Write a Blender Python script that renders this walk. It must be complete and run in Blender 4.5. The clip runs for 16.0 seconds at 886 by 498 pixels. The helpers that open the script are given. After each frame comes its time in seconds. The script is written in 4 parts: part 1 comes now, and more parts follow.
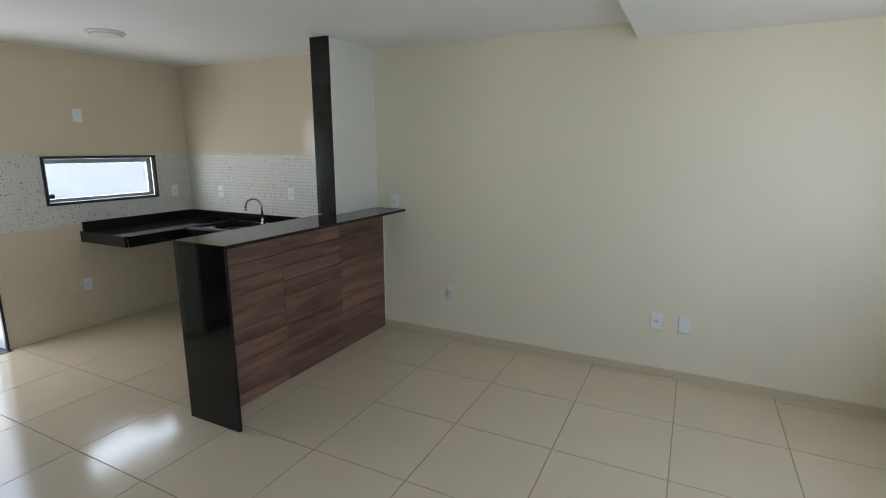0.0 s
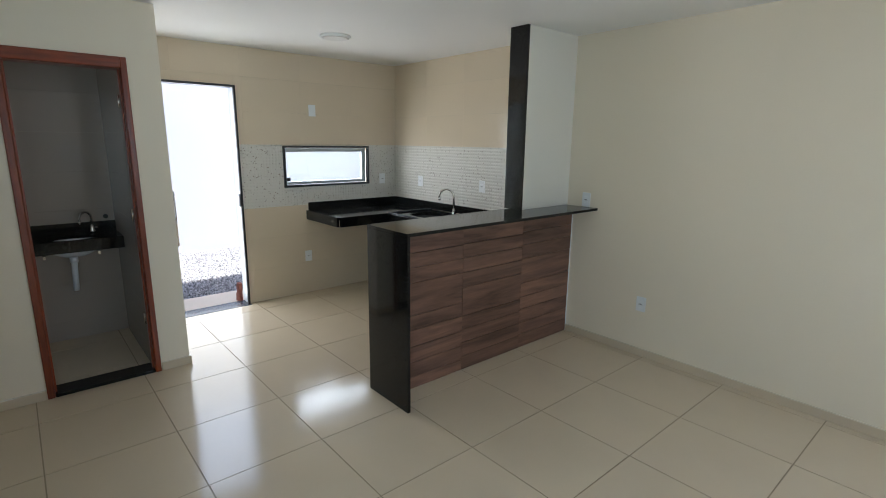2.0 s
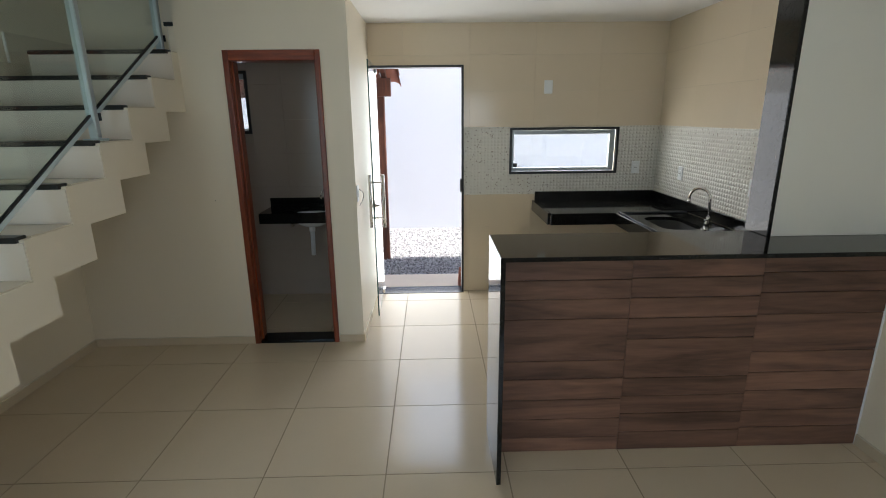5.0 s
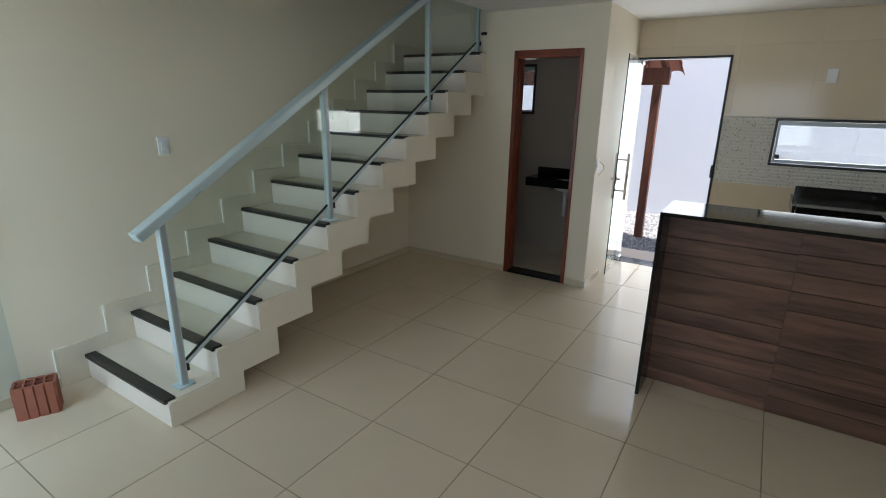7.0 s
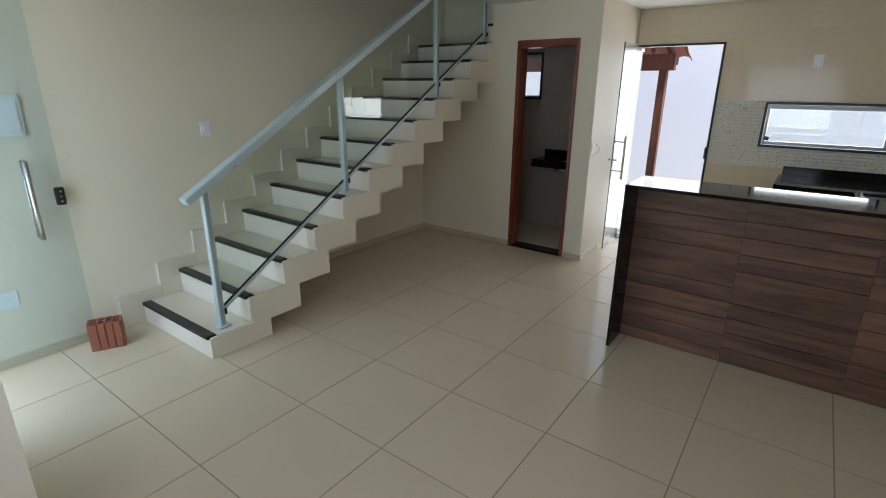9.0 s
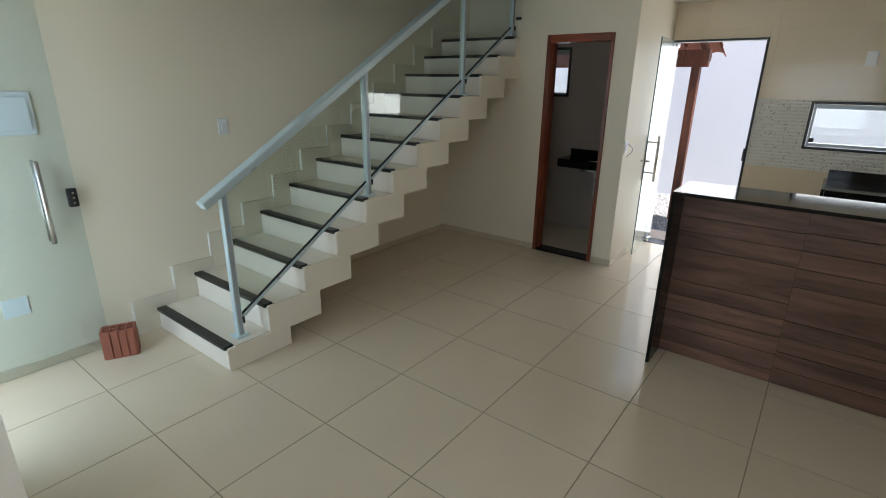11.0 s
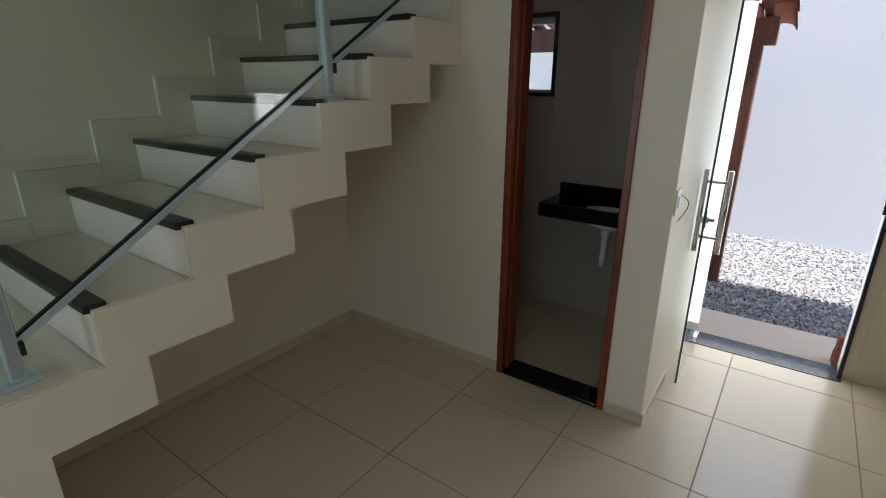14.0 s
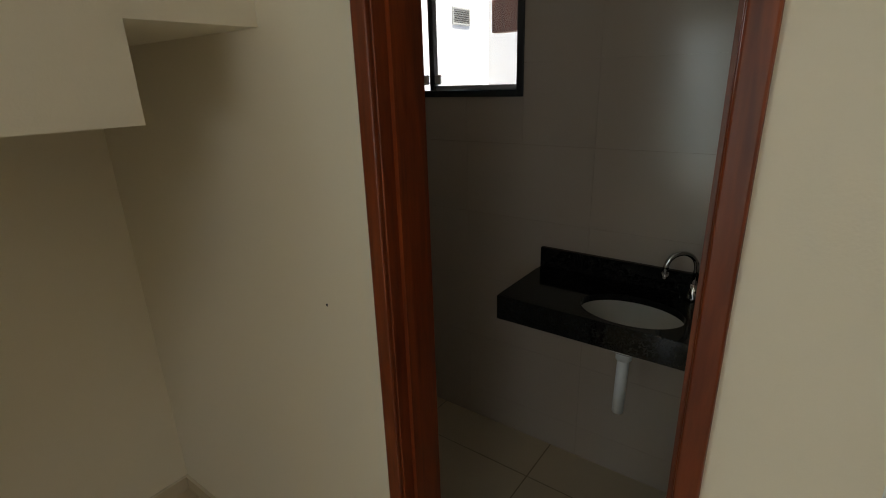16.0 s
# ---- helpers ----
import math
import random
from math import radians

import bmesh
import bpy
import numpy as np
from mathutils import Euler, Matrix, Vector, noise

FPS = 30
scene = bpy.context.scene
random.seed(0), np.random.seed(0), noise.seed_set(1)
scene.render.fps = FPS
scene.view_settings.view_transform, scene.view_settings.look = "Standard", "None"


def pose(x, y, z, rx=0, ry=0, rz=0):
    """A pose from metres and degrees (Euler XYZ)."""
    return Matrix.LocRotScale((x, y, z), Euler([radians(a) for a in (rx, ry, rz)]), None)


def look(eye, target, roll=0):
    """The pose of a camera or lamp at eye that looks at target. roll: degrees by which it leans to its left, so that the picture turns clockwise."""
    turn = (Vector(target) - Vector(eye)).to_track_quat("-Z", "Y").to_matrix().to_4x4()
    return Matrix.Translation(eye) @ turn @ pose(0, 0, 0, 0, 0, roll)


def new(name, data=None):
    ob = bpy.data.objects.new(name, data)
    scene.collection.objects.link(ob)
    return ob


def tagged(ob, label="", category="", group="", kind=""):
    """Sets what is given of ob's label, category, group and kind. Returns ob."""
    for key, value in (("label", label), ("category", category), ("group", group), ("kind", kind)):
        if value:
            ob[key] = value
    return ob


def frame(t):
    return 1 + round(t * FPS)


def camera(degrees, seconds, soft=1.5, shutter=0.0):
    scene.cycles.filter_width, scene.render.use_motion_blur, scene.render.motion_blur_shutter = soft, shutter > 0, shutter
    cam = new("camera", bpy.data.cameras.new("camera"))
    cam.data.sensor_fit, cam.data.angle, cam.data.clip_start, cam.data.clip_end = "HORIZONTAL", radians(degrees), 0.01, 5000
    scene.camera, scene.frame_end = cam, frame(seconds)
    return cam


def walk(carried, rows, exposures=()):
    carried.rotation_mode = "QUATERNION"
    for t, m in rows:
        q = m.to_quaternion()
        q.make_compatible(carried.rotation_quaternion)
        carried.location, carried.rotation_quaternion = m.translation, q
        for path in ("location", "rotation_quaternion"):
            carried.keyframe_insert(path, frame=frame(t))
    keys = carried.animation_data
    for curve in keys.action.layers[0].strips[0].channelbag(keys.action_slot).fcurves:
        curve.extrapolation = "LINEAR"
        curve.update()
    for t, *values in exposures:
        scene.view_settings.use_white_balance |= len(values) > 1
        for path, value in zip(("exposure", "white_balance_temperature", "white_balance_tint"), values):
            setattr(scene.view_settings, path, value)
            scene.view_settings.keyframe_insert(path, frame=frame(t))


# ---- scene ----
cam = camera(83.5, 16.0, soft=1.0)
EXPOSURES = [(0.0, 2.02, 5900, 11), (2.0, 2.16, 6000, 11), (3.5, 1.95, 6100, 11), (5.0, 2.0, 6350, 11), (7.5, 1.67, 6150, 11), (9.0, 1.79, 6150, 11), (12.5, 1.72, 6400, 11), (14.5, 1.6, 6200, 11), (15.5, 1.6, 6550, 9), (16.0, 2.06, 7350, 11)]
PATH = [
    (0, (0.079, 0.081, 1.621), (-0.801, 1.833, 1.225), 0.0),
    (0.5, (0.088, 0.089, 1.641), (-1.075, 1.661, 1.22), 0.2),
    (1, (0.093, 0.086, 1.647), (-1.252, 1.504, 1.223), 0.5),
    (1.5, (0.099, 0.138, 1.643), (-1.351, 1.449, 1.22), 0.6),
    (2, (0.044, 0.26, 1.613), (-1.435, 1.537, 1.191), 0.7),
    (2.5, (-0.05, 0.467, 1.626), (-1.538, 1.731, 1.195), 0.6),
    (3, (-0.099, 0.743, 1.639), (-1.603, 1.985, 1.199), 0.8),
    (3.5, (-0.136, 0.999, 1.639), (-1.793, 2.021, 1.183), 0.4),
    (4, (-0.222, 1.248, 1.659), (-1.981, 2.069, 1.177), 0.6),
    (4.5, (-0.273, 1.446, 1.663), (-2.11, 2.059, 1.166), 0.3),
    (5, (-0.203, 1.61, 1.675), (-2.134, 1.653, 1.154), -0.6),
    (5.2, (-0.132, 1.709, 1.648), (-2.058, 1.544, 1.132), -0.6),
    (7.3, (0.77, 2.368, 1.654), (-0.819, 1.3, 1.075), 1.0),
    (7.5, (0.833, 2.395, 1.647), (-0.745, 1.313, 1.065), 1.0),
    (8, (0.929, 2.483, 1.637), (-0.625, 1.373, 1.044), 0.9),
    (8.5, (0.939, 2.628, 1.649), (-0.605, 1.509, 1.046), 0.7),
    (9, (0.939, 2.775, 1.665), (-0.595, 1.651, 1.044), 0.5),
    (11.3, (0.796, 2.469, 1.68), (-0.696, 1.304, 1.037), 0.8),
    (11.5, (0.697, 2.406, 1.672), (-0.789, 1.231, 1.029), 0.7),
    (12, (0.381, 2.232, 1.676), (-1.124, 1.081, 1.037), 0.8),
    (12.5, (-0.022, 1.986, 1.643), (-1.551, 0.861, 1.011), 0.7),
    (13, (-0.463, 1.821, 1.633), (-1.997, 0.704, 1.001), 0.4),
    (13.5, (-0.961, 1.659, 1.644), (-2.498, 0.548, 1.007), 0.1),
    (14, (-1.455, 1.483, 1.645), (-2.992, 0.379, 0.996), 0.1),
    (14.5, (-1.946, 1.347, 1.644), (-3.479, 0.24, 0.992), -0.1),
    (15, (-2.362, 1.193, 1.645), (-3.89, 0.081, 0.99), -0.5),
    (15.5, (-2.742, 1.091, 1.618), (-4.259, -0.039, 0.968), -1.1),
    (16, (-3.045, 0.937, 1.597), (-4.56, -0.199, 0.953), -1.8),
]
walk(cam, [(t, look(eye, target, roll)) for t, eye, target, roll in PATH], EXPOSURES)

# ---- world and light ----
SUN_ELEV, SUN_AZ = radians(70), radians(12)
world = bpy.data.worlds.new("sky_world")
scene.world = world
world.use_nodes = True
wn = world.node_tree.nodes
sky = wn.new("ShaderNodeTexSky")
sky.sky_type, sky.sun_disc = "NISHITA", False
sky.sun_elevation, sky.sun_rotation = SUN_ELEV, SUN_AZ
world.node_tree.links.new(sky.outputs[0], wn["Background"].inputs[0])
wn["Background"].inputs[1].default_value = 0.145

sun = new("sun", bpy.data.lights.new("sun", "SUN"))
sun.data.energy, sun.data.angle, sun.data.color = 4.2, radians(0.6), (1.0, 0.95, 0.88)
sun.matrix_world = look((math.sin(SUN_AZ) * math.cos(SUN_ELEV) * 20, math.cos(SUN_AZ) * math.cos(SUN_ELEV) * 20, math.sin(SUN_ELEV) * 20), (0, 0, 0))


def window_light(name, centre, target, sx, sy, power, colour):
    """An area lamp standing in for sky light at an opening, known or assumed."""
    lamp = new(name, bpy.data.lights.new(name, "AREA"))
    lamp.data.shape, lamp.data.size, lamp.data.size_y = "RECTANGLE", sx, sy
    lamp.data.energy, lamp.data.color = power, colour
    lamp.matrix_world = look(centre, target)
    return lamp


# The front window is unseen; an added lamp there lights the living room.
ASSUMED_FRONT_LAMP = window_light("assumed_front_daylight", (1.52, 2.2, 1.5), (0, 2.2, 1.5), 1.45, 1.1, 3.3, (0.79, 0.915, 1.0))
ENTRY_LIGHT = window_light("entry_daylight", (0.86, -0.5, 1.08), (-1, -0.5, 1.08), 0.78, 2.0, 3.5, (0.68, 0.895, 0.96))
KITCHEN_WINDOW = window_light("kitchen_window_daylight", (-4.935, 2.8345, 1.348), (0, 2.8345, 1.348), 0.96, 0.37, 2.2, (1.0, 0.985, 0.95))
KITCHEN_DOOR_LIGHT = window_light("kitchen_door_daylight", (-4.965, 1.50, 1.06), (0, 1.50, 1.06), 0.74, 2.0, 3.2, (0.98, 0.985, 0.94))

# ---- materials ----
def shader(name, colour, rough=0.6, metal=0.0, vary=0.06, scale=6.0, fine=0.03, bump=0.0, bump_scale=120.0, per_object=0.0, coat=0.0, spec=0.5):
    """A principled surface: broad stains, fine grain, relief, a slight change from piece to piece."""
    m = bpy.data.materials.new(name)
    m.use_nodes = True
    n, ln = m.node_tree.nodes, m.node_tree.links
    b = n["Principled BSDF"]
    b.inputs["Metallic"].default_value = metal
    b.inputs["Coat Weight"].default_value = coat
    b.inputs["Specular IOR Level"].default_value = spec
    co = n.new("ShaderNodeTexCoord")
    broad, grain = n.new("ShaderNodeTexNoise"), n.new("ShaderNodeTexNoise")
    broad.inputs["Scale"].default_value, broad.inputs["Detail"].default_value = scale, 4
    grain.inputs["Scale"].default_value, grain.inputs["Detail"].default_value = bump_scale, 3
    for t in (broad, grain):
        ln.new(co.outputs["Object"], t.inputs["Vector"])
    hsv = n.new("ShaderNodeHueSaturation")
    hsv.inputs["Color"].default_value = (*colour, 1)
    a1, a2 = n.new("ShaderNodeMath"), n.new("ShaderNodeMath")
    a1.operation = a2.operation = "MULTIPLY_ADD"
    ln.new(broad.outputs["Fac"], a1.inputs[0])
    a1.inputs[1].default_value, a1.inputs[2].default_value = 2 * vary, 1 - vary
    ln.new(grain.outputs["Fac"], a2.inputs[0])
    a2.inputs[1].default_value = 2 * fine
    ln.new(a1.outputs[0], a2.inputs[2])
    last = a2
    if per_object:
        info, a3 = n.new("ShaderNodeObjectInfo"), n.new("ShaderNodeMath")
        a3.operation = "MULTIPLY_ADD"
        ln.new(info.outputs["Random"], a3.inputs[0])
        a3.inputs[1].default_value = per_object
        ln.new(a2.outputs[0], a3.inputs[2])
        last = a3
    ln.new(last.outputs[0], hsv.inputs["Value"])
    ln.new(hsv.outputs[0], b.inputs["Base Color"])
    r = n.new("ShaderNodeMath")
    r.operation = "MULTIPLY_ADD"
    ln.new(broad.outputs["Fac"], r.inputs[0])
    r.inputs[1].default_value, r.inputs[2].default_value = rough * 0.5, rough * 0.75
    ln.new(r.outputs[0], b.inputs["Roughness"])
    if bump:
        bp = n.new("ShaderNodeBump")
        bp.inputs["Strength"].default_value, bp.inputs["Distance"].default_value = bump, 0.004
        ln.new(grain.outputs["Fac"], bp.inputs["Height"])
        ln.new(bp.outputs[0], b.inputs["Normal"])
    return m


def wood_shader(name, dark, light, along, rough=0.45, per_object=0.5, grain_scale=1.0):
    """Wood with long grain along one axis ('x', 'y' or 'z'), shifted from board to board."""
    m = bpy.data.materials.new(name)
    m.use_nodes = True
    n, ln = m.node_tree.nodes, m.node_tree.links
    b = n["Principled BSDF"]
    co, info = n.new("ShaderNodeTexCoord"), n.new("ShaderNodeObjectInfo")
    mp, add = n.new("ShaderNodeMapping"), n.new("ShaderNodeVectorMath")
    k = {"x": (1.6, 16, 16), "y": (16, 1.6, 16), "z": (16, 16, 1.6)}[along]
    mp.inputs["Scale"].default_value = [v * grain_scale for v in k]
    mul = n.new("ShaderNodeMath")
    mul.operation, mul.inputs[1].default_value = "MULTIPLY", 37.0
    ln.new(info.outputs["Random"], mul.inputs[0])
    ln.new(co.outputs["Object"], add.inputs[0])
    ln.new(mul.outputs[0], add.inputs[1])
    ln.new(add.outputs[0], mp.inputs["Vector"])
    n1, n2 = n.new("ShaderNodeTexNoise"), n.new("ShaderNodeTexNoise")
    n1.inputs["Scale"].default_value, n1.inputs["Detail"].default_value, n1.inputs["Distortion"].default_value = 1.3, 6, 1.2
    n2.inputs["Scale"].default_value, n2.inputs["Detail"].default_value = 9.0, 4
    for t in (n1, n2):
        ln.new(mp.outputs[0], t.inputs["Vector"])
    mix = n.new("ShaderNodeMath")
    mix.operation, mix.inputs[1].default_value = "MULTIPLY_ADD", 0.3
    ln.new(n2.outputs["Fac"], mix.inputs[0])
    ln.new(n1.outputs["Fac"], mix.inputs[2])
    ramp = n.new("ShaderNodeValToRGB")
    ramp.color_ramp.elements[0].position, ramp.color_ramp.elements[1].position = 0.42, 0.85
    ramp.color_ramp.elements[0].color, ramp.color_ramp.elements[1].color = (*dark, 1), (*light, 1)
    ln.new(mix.outputs[0], ramp.inputs[0])
    hsv, v = n.new("ShaderNodeHueSaturation"), n.new("ShaderNodeMath")
    v.operation, v.inputs[1].default_value, v.inputs[2].default_value = "MULTIPLY_ADD", per_object, 1 - per_object / 2
    ln.new(info.outputs["Random"], v.inputs[0])
    ln.new(v.outputs[0], hsv.inputs["Value"])
    ln.new(ramp.outputs[0], hsv.inputs["Color"])
    ln.new(hsv.outputs[0], b.inputs["Base Color"])
    b.inputs["Roughness"].default_value = rough
    bp = n.new("ShaderNodeBump")
    bp.inputs["Strength"].default_value, bp.inputs["Distance"].default_value = 0.25, 0.002
    ln.new(mix.outputs[0], bp.inputs["Height"])
    ln.new(bp.outputs[0], b.inputs["Normal"])
    return m


def glass_shader(name, tint, gloss=1.0):
    """Clear sheet glass: what is behind it, tinted, and a mirror image that grows at a slant."""
    m = bpy.data.materials.new(name)
    m.use_nodes = True
    n, ln = m.node_tree.nodes, m.node_tree.links
    n.remove(n["Principled BSDF"])
    tr, gl, mx, lw = n.new("ShaderNodeBsdfTransparent"), n.new("ShaderNodeBsdfGlossy"), n.new("ShaderNodeMixShader"), n.new("ShaderNodeLayerWeight")
    p5, fr = n.new("ShaderNodeMath"), n.new("ShaderNodeMath")
    p5.operation, p5.inputs[1].default_value = "POWER", 5.0
    fr.operation, fr.inputs[1].default_value, fr.inputs[2].default_value = "MULTIPLY_ADD", 0.93, 0.06
    lw.inputs["Blend"].default_value = 0.5
    ln.new(lw.outputs["Facing"], p5.inputs[0])
    ln.new(p5.outputs[0], fr.inputs[0])
    tr.inputs[0].default_value = (*tint, 1)
    gl.inputs["Roughness"].default_value = 0.0
    ln.new(fr.outputs[0], mx.inputs[0])
    ln.new(tr.outputs[0], mx.inputs[1])
    ln.new(gl.outputs[0], mx.inputs[2])
    ln.new(mx.outputs[0], n["Material Output"].inputs[0])
    return m


def relief_tile_shader(name):
    """Glazed white wall tile embossed with small pillows, flecked with grey-brown specks."""
    m = bpy.data.materials.new(name)
    m.use_nodes = True
    n, ln = m.node_tree.nodes, m.node_tree.links
    b = n["Principled BSDF"]
    geo = n.new("ShaderNodeNewGeometry")
    sep = n.new("ShaderNodeSeparateXYZ")
    ln.new(geo.outputs["Position"], sep.inputs[0])
    waves = []
    for axes in ((0, 1), (2,)):
        src = sep.outputs[axes[0]]
        if len(axes) == 2:
            add = n.new("ShaderNodeMath")
            ln.new(sep.outputs[0], add.inputs[0])
            ln.new(sep.outputs[1], add.inputs[1])
            src = add.outputs[0]
        mul, sn, ab = n.new("ShaderNodeMath"), n.new("ShaderNodeMath"), n.new("ShaderNodeMath")
        mul.operation, mul.inputs[1].default_value = "MULTIPLY", math.pi / 0.031
        sn.operation, ab.operation = "SINE", "ABSOLUTE"
        ln.new(src, mul.inputs[0])
        ln.new(mul.outputs[0], sn.inputs[0])
        ln.new(sn.outputs[0], ab.inputs[0])
        waves.append(ab)
    prod = n.new("ShaderNodeMath")
    prod.operation = "MULTIPLY"
    ln.new(waves[0].outputs[0], prod.inputs[0])
    ln.new(waves[1].outputs[0], prod.inputs[1])
    bp = n.new("ShaderNodeBump")
    bp.inputs["Strength"].default_value, bp.inputs["Distance"].default_value = 0.5, 0.008
    ln.new(prod.outputs[0], bp.inputs["Height"])
    ln.new(bp.outputs[0], b.inputs["Normal"])
    vor, lt = n.new("ShaderNodeTexVoronoi"), n.new("ShaderNodeMath")
    vor.inputs["Scale"].default_value = 52.0
    ln.new(geo.outputs["Position"], vor.inputs["Vector"])
    sepc = n.new("ShaderNodeSeparateColor")
    ln.new(vor.outputs["Color"], sepc.inputs[0])
    lt.operation, lt.inputs[1].default_value = "GREATER_THAN", 0.84
    ln.new(sepc.outputs[0], lt.inputs[0])
    near = n.new("ShaderNodeMath")
    near.operation, near.inputs[1].default_value = "LESS_THAN", 0.33
    ln.new(vor.outputs["Distance"], near.inputs[0])
    both = n.new("ShaderNodeMath")
    both.operation = "MULTIPLY"
    ln.new(lt.outputs[0], both.inputs[0])
    ln.new(near.outputs[0], both.inputs[1])
    mix = n.new("ShaderNodeMix")
    mix.data_type = "RGBA"
    mix.inputs[6].default_value, mix.inputs[7].default_value = (0.74, 0.72, 0.66, 1), (0.42, 0.38, 0.325, 1)
    ln.new(both.outputs[0], mix.inputs[0])
    ln.new(mix.outputs[2], b.inputs["Base Color"])
    b.inputs["Roughness"].default_value = 0.15
    return m


def granite_shader(name, base, fleck, rough):
    """Polished black granite with fine mineral flecks."""
    m = bpy.data.materials.new(name)
    m.use_nodes = True
    n, ln = m.node_tree.nodes, m.node_tree.links
    b = n["Principled BSDF"]
    co, vor, ns = n.new("ShaderNodeTexCoord"), n.new("ShaderNodeTexVoronoi"), n.new("ShaderNodeTexNoise")
    vor.inputs["Scale"].default_value = 260
    ns.inputs["Scale"].default_value, ns.inputs["Detail"].default_value = 60, 5
    for t in (vor, ns):
        ln.new(co.outputs["Object"], t.inputs["Vector"])
    sepc, gt = n.new("ShaderNodeSeparateColor"), n.new("ShaderNodeMath")
    ln.new(vor.outputs["Color"], sepc.inputs[0])
    gt.operation = "MULTIPLY"
    ln.new(sepc.outputs[0], gt.inputs[0])
    ln.new(ns.outputs["Fac"], gt.inputs[1])
    ramp = n.new("ShaderNodeValToRGB")
    ramp.color_ramp.elements[0].position, ramp.color_ramp.elements[1].position = 0.3, 0.65
    ramp.color_ramp.elements[0].color, ramp.color_ramp.elements[1].color = (*base, 1), (*fleck, 1)
    ln.new(gt.outputs[0], ramp.inputs[0])
    ln.new(ramp.outputs[0], b.inputs["Base Color"])
    b.inputs["Roughness"].default_value = rough
    b.inputs["Specular IOR Level"].default_value = 0.34
    return m


WALL = shader("cream_wall_paint", (0.865, 0.782, 0.63), 0.5, vary=0.03, scale=1.2, fine=0.01, bump=0.12, bump_scale=220)
WHITE_WALL = shader("white_exterior_render", (0.60, 0.61, 0.64), 0.85, vary=0.04, scale=0.8, fine=0.03, bump=0.3, bump_scale=90)
PALE_WALL = shader("pale_pillar_paint", (0.78, 0.765, 0.69), 0.5, vary=0.03, scale=1.4, fine=0.01, bump=0.1, bump_scale=220)
CEIL = shader("ceiling_paint", (0.88, 0.87, 0.84), 0.7, vary=0.02, scale=1.0, fine=0.01, bump=0.1, bump_scale=160)
FLOOR_TILE = shader("polished_porcelain_tile", (0.655, 0.547, 0.398), 0.14, vary=0.05, scale=3.0, fine=0.012, bump_scale=60, per_object=0.035)
GROUT = shader("floor_grout", (0.30, 0.24, 0.165), 0.9, vary=0.12, scale=4, fine=0.1)
WALL_GROUT = shader("wall_tile_grout", (0.60, 0.53, 0.43), 0.9)
KITCHEN_TILE = shader("beige_glazed_wall_tile", (0.72, 0.612, 0.46), 0.13, vary=0.03, scale=2.0, fine=0.01, per_object=0.03)
BAND_TILE = relief_tile_shader("embossed_white_tile")
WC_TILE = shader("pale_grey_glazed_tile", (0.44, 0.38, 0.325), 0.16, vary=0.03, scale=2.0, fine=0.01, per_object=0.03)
GRANITE = granite_shader("black_granite", (0.007, 0.007, 0.007), (0.032, 0.033, 0.031), 0.07)
SILL_GRANITE = granite_shader("grey_granite_sill", (0.05, 0.055, 0.065), (0.14, 0.15, 0.17), 0.25)
BACKING = shader("dark_joint_backing", (0.035, 0.022, 0.016), 0.8)
PLANK = wood_shader("walnut_plank_tile", (0.078, 0.040, 0.028), (0.245, 0.130, 0.089), "y", 0.40, 0.34, 0.55)
FRAME_WOOD = wood_shader("mahogany_frame", (0.12, 0.020, 0.006), (0.29, 0.056, 0.014), "z", 0.3, 0.15)
FRAME_WOOD_H = wood_shader("mahogany_head", (0.12, 0.020, 0.006), (0.29, 0.056, 0.014), "y", 0.3, 0.15)
POST_WOOD = wood_shader("stained_roof_timber", (0.07, 0.022, 0.012), (0.17, 0.058, 0.03), "z", 0.6, 0.2)
STAIR_BODY = shader("stair_cream_render", (0.865, 0.793, 0.65), 0.55, vary=0.03, scale=1.5, fine=0.01, bump=0.12, bump_scale=200)
RISER = shader("white_riser_tile", (0.85, 0.775, 0.675), 0.2, vary=0.02, scale=2.0, fine=0.01)
TREAD = shader("beige_tread_tile", (0.77, 0.695, 0.56), 0.14, vary=0.03, scale=3.0, fine=0.01)
SKIRT_EDGE = shader("white_tile_edge", (0.86, 0.84, 0.79), 0.5, vary=0.03)
NOSING = shader("dark_granite_nosing", (0.013, 0.014, 0.013), 0.36, vary=0.2, scale=30, fine=0.3, bump=0.15, bump_scale=300)
ALU = shader("white_anodised_aluminium", (0.60, 0.725, 0.755), 0.3, metal=0.3, vary=0.02, fine=0.01)
STEEL = shader("brushed_steel", (0.62, 0.60, 0.57), 0.22, metal=1.0, vary=0.04, fine=0.03)
SINK_STEEL = shader("satin_sink_steel", (0.09, 0.09, 0.09), 0.5, metal=0.8, vary=0.05)
CHROME = shader("chrome", (0.75, 0.75, 0.75), 0.06, metal=1.0, vary=0.02, fine=0.0)
BLACK_METAL = shader("black_aluminium", (0.018, 0.02, 0.022), 0.35, vary=0.1)
GREY_METAL = shader("silver_sash_aluminium", (0.45, 0.50, 0.53), 0.35, metal=0.4, vary=0.04)
RUBBER = shader("black_gasket", (0.012, 0.014, 0.015), 0.5, vary=0.1)
PLASTIC = shader("white_switch_plastic", (0.86, 0.88, 0.88), 0.3, vary=0.02, fine=0.0)
PLASTIC_DARK = shader("socket_holes", (0.05, 0.05, 0.05), 0.6)
CERAMIC = shader("white_ceramic", (0.82, 0.82, 0.80), 0.1, vary=0.01, fine=0.0)
PVC = shader("white_pvc", (0.80, 0.82, 0.84), 0.35, vary=0.03, fine=0.0)
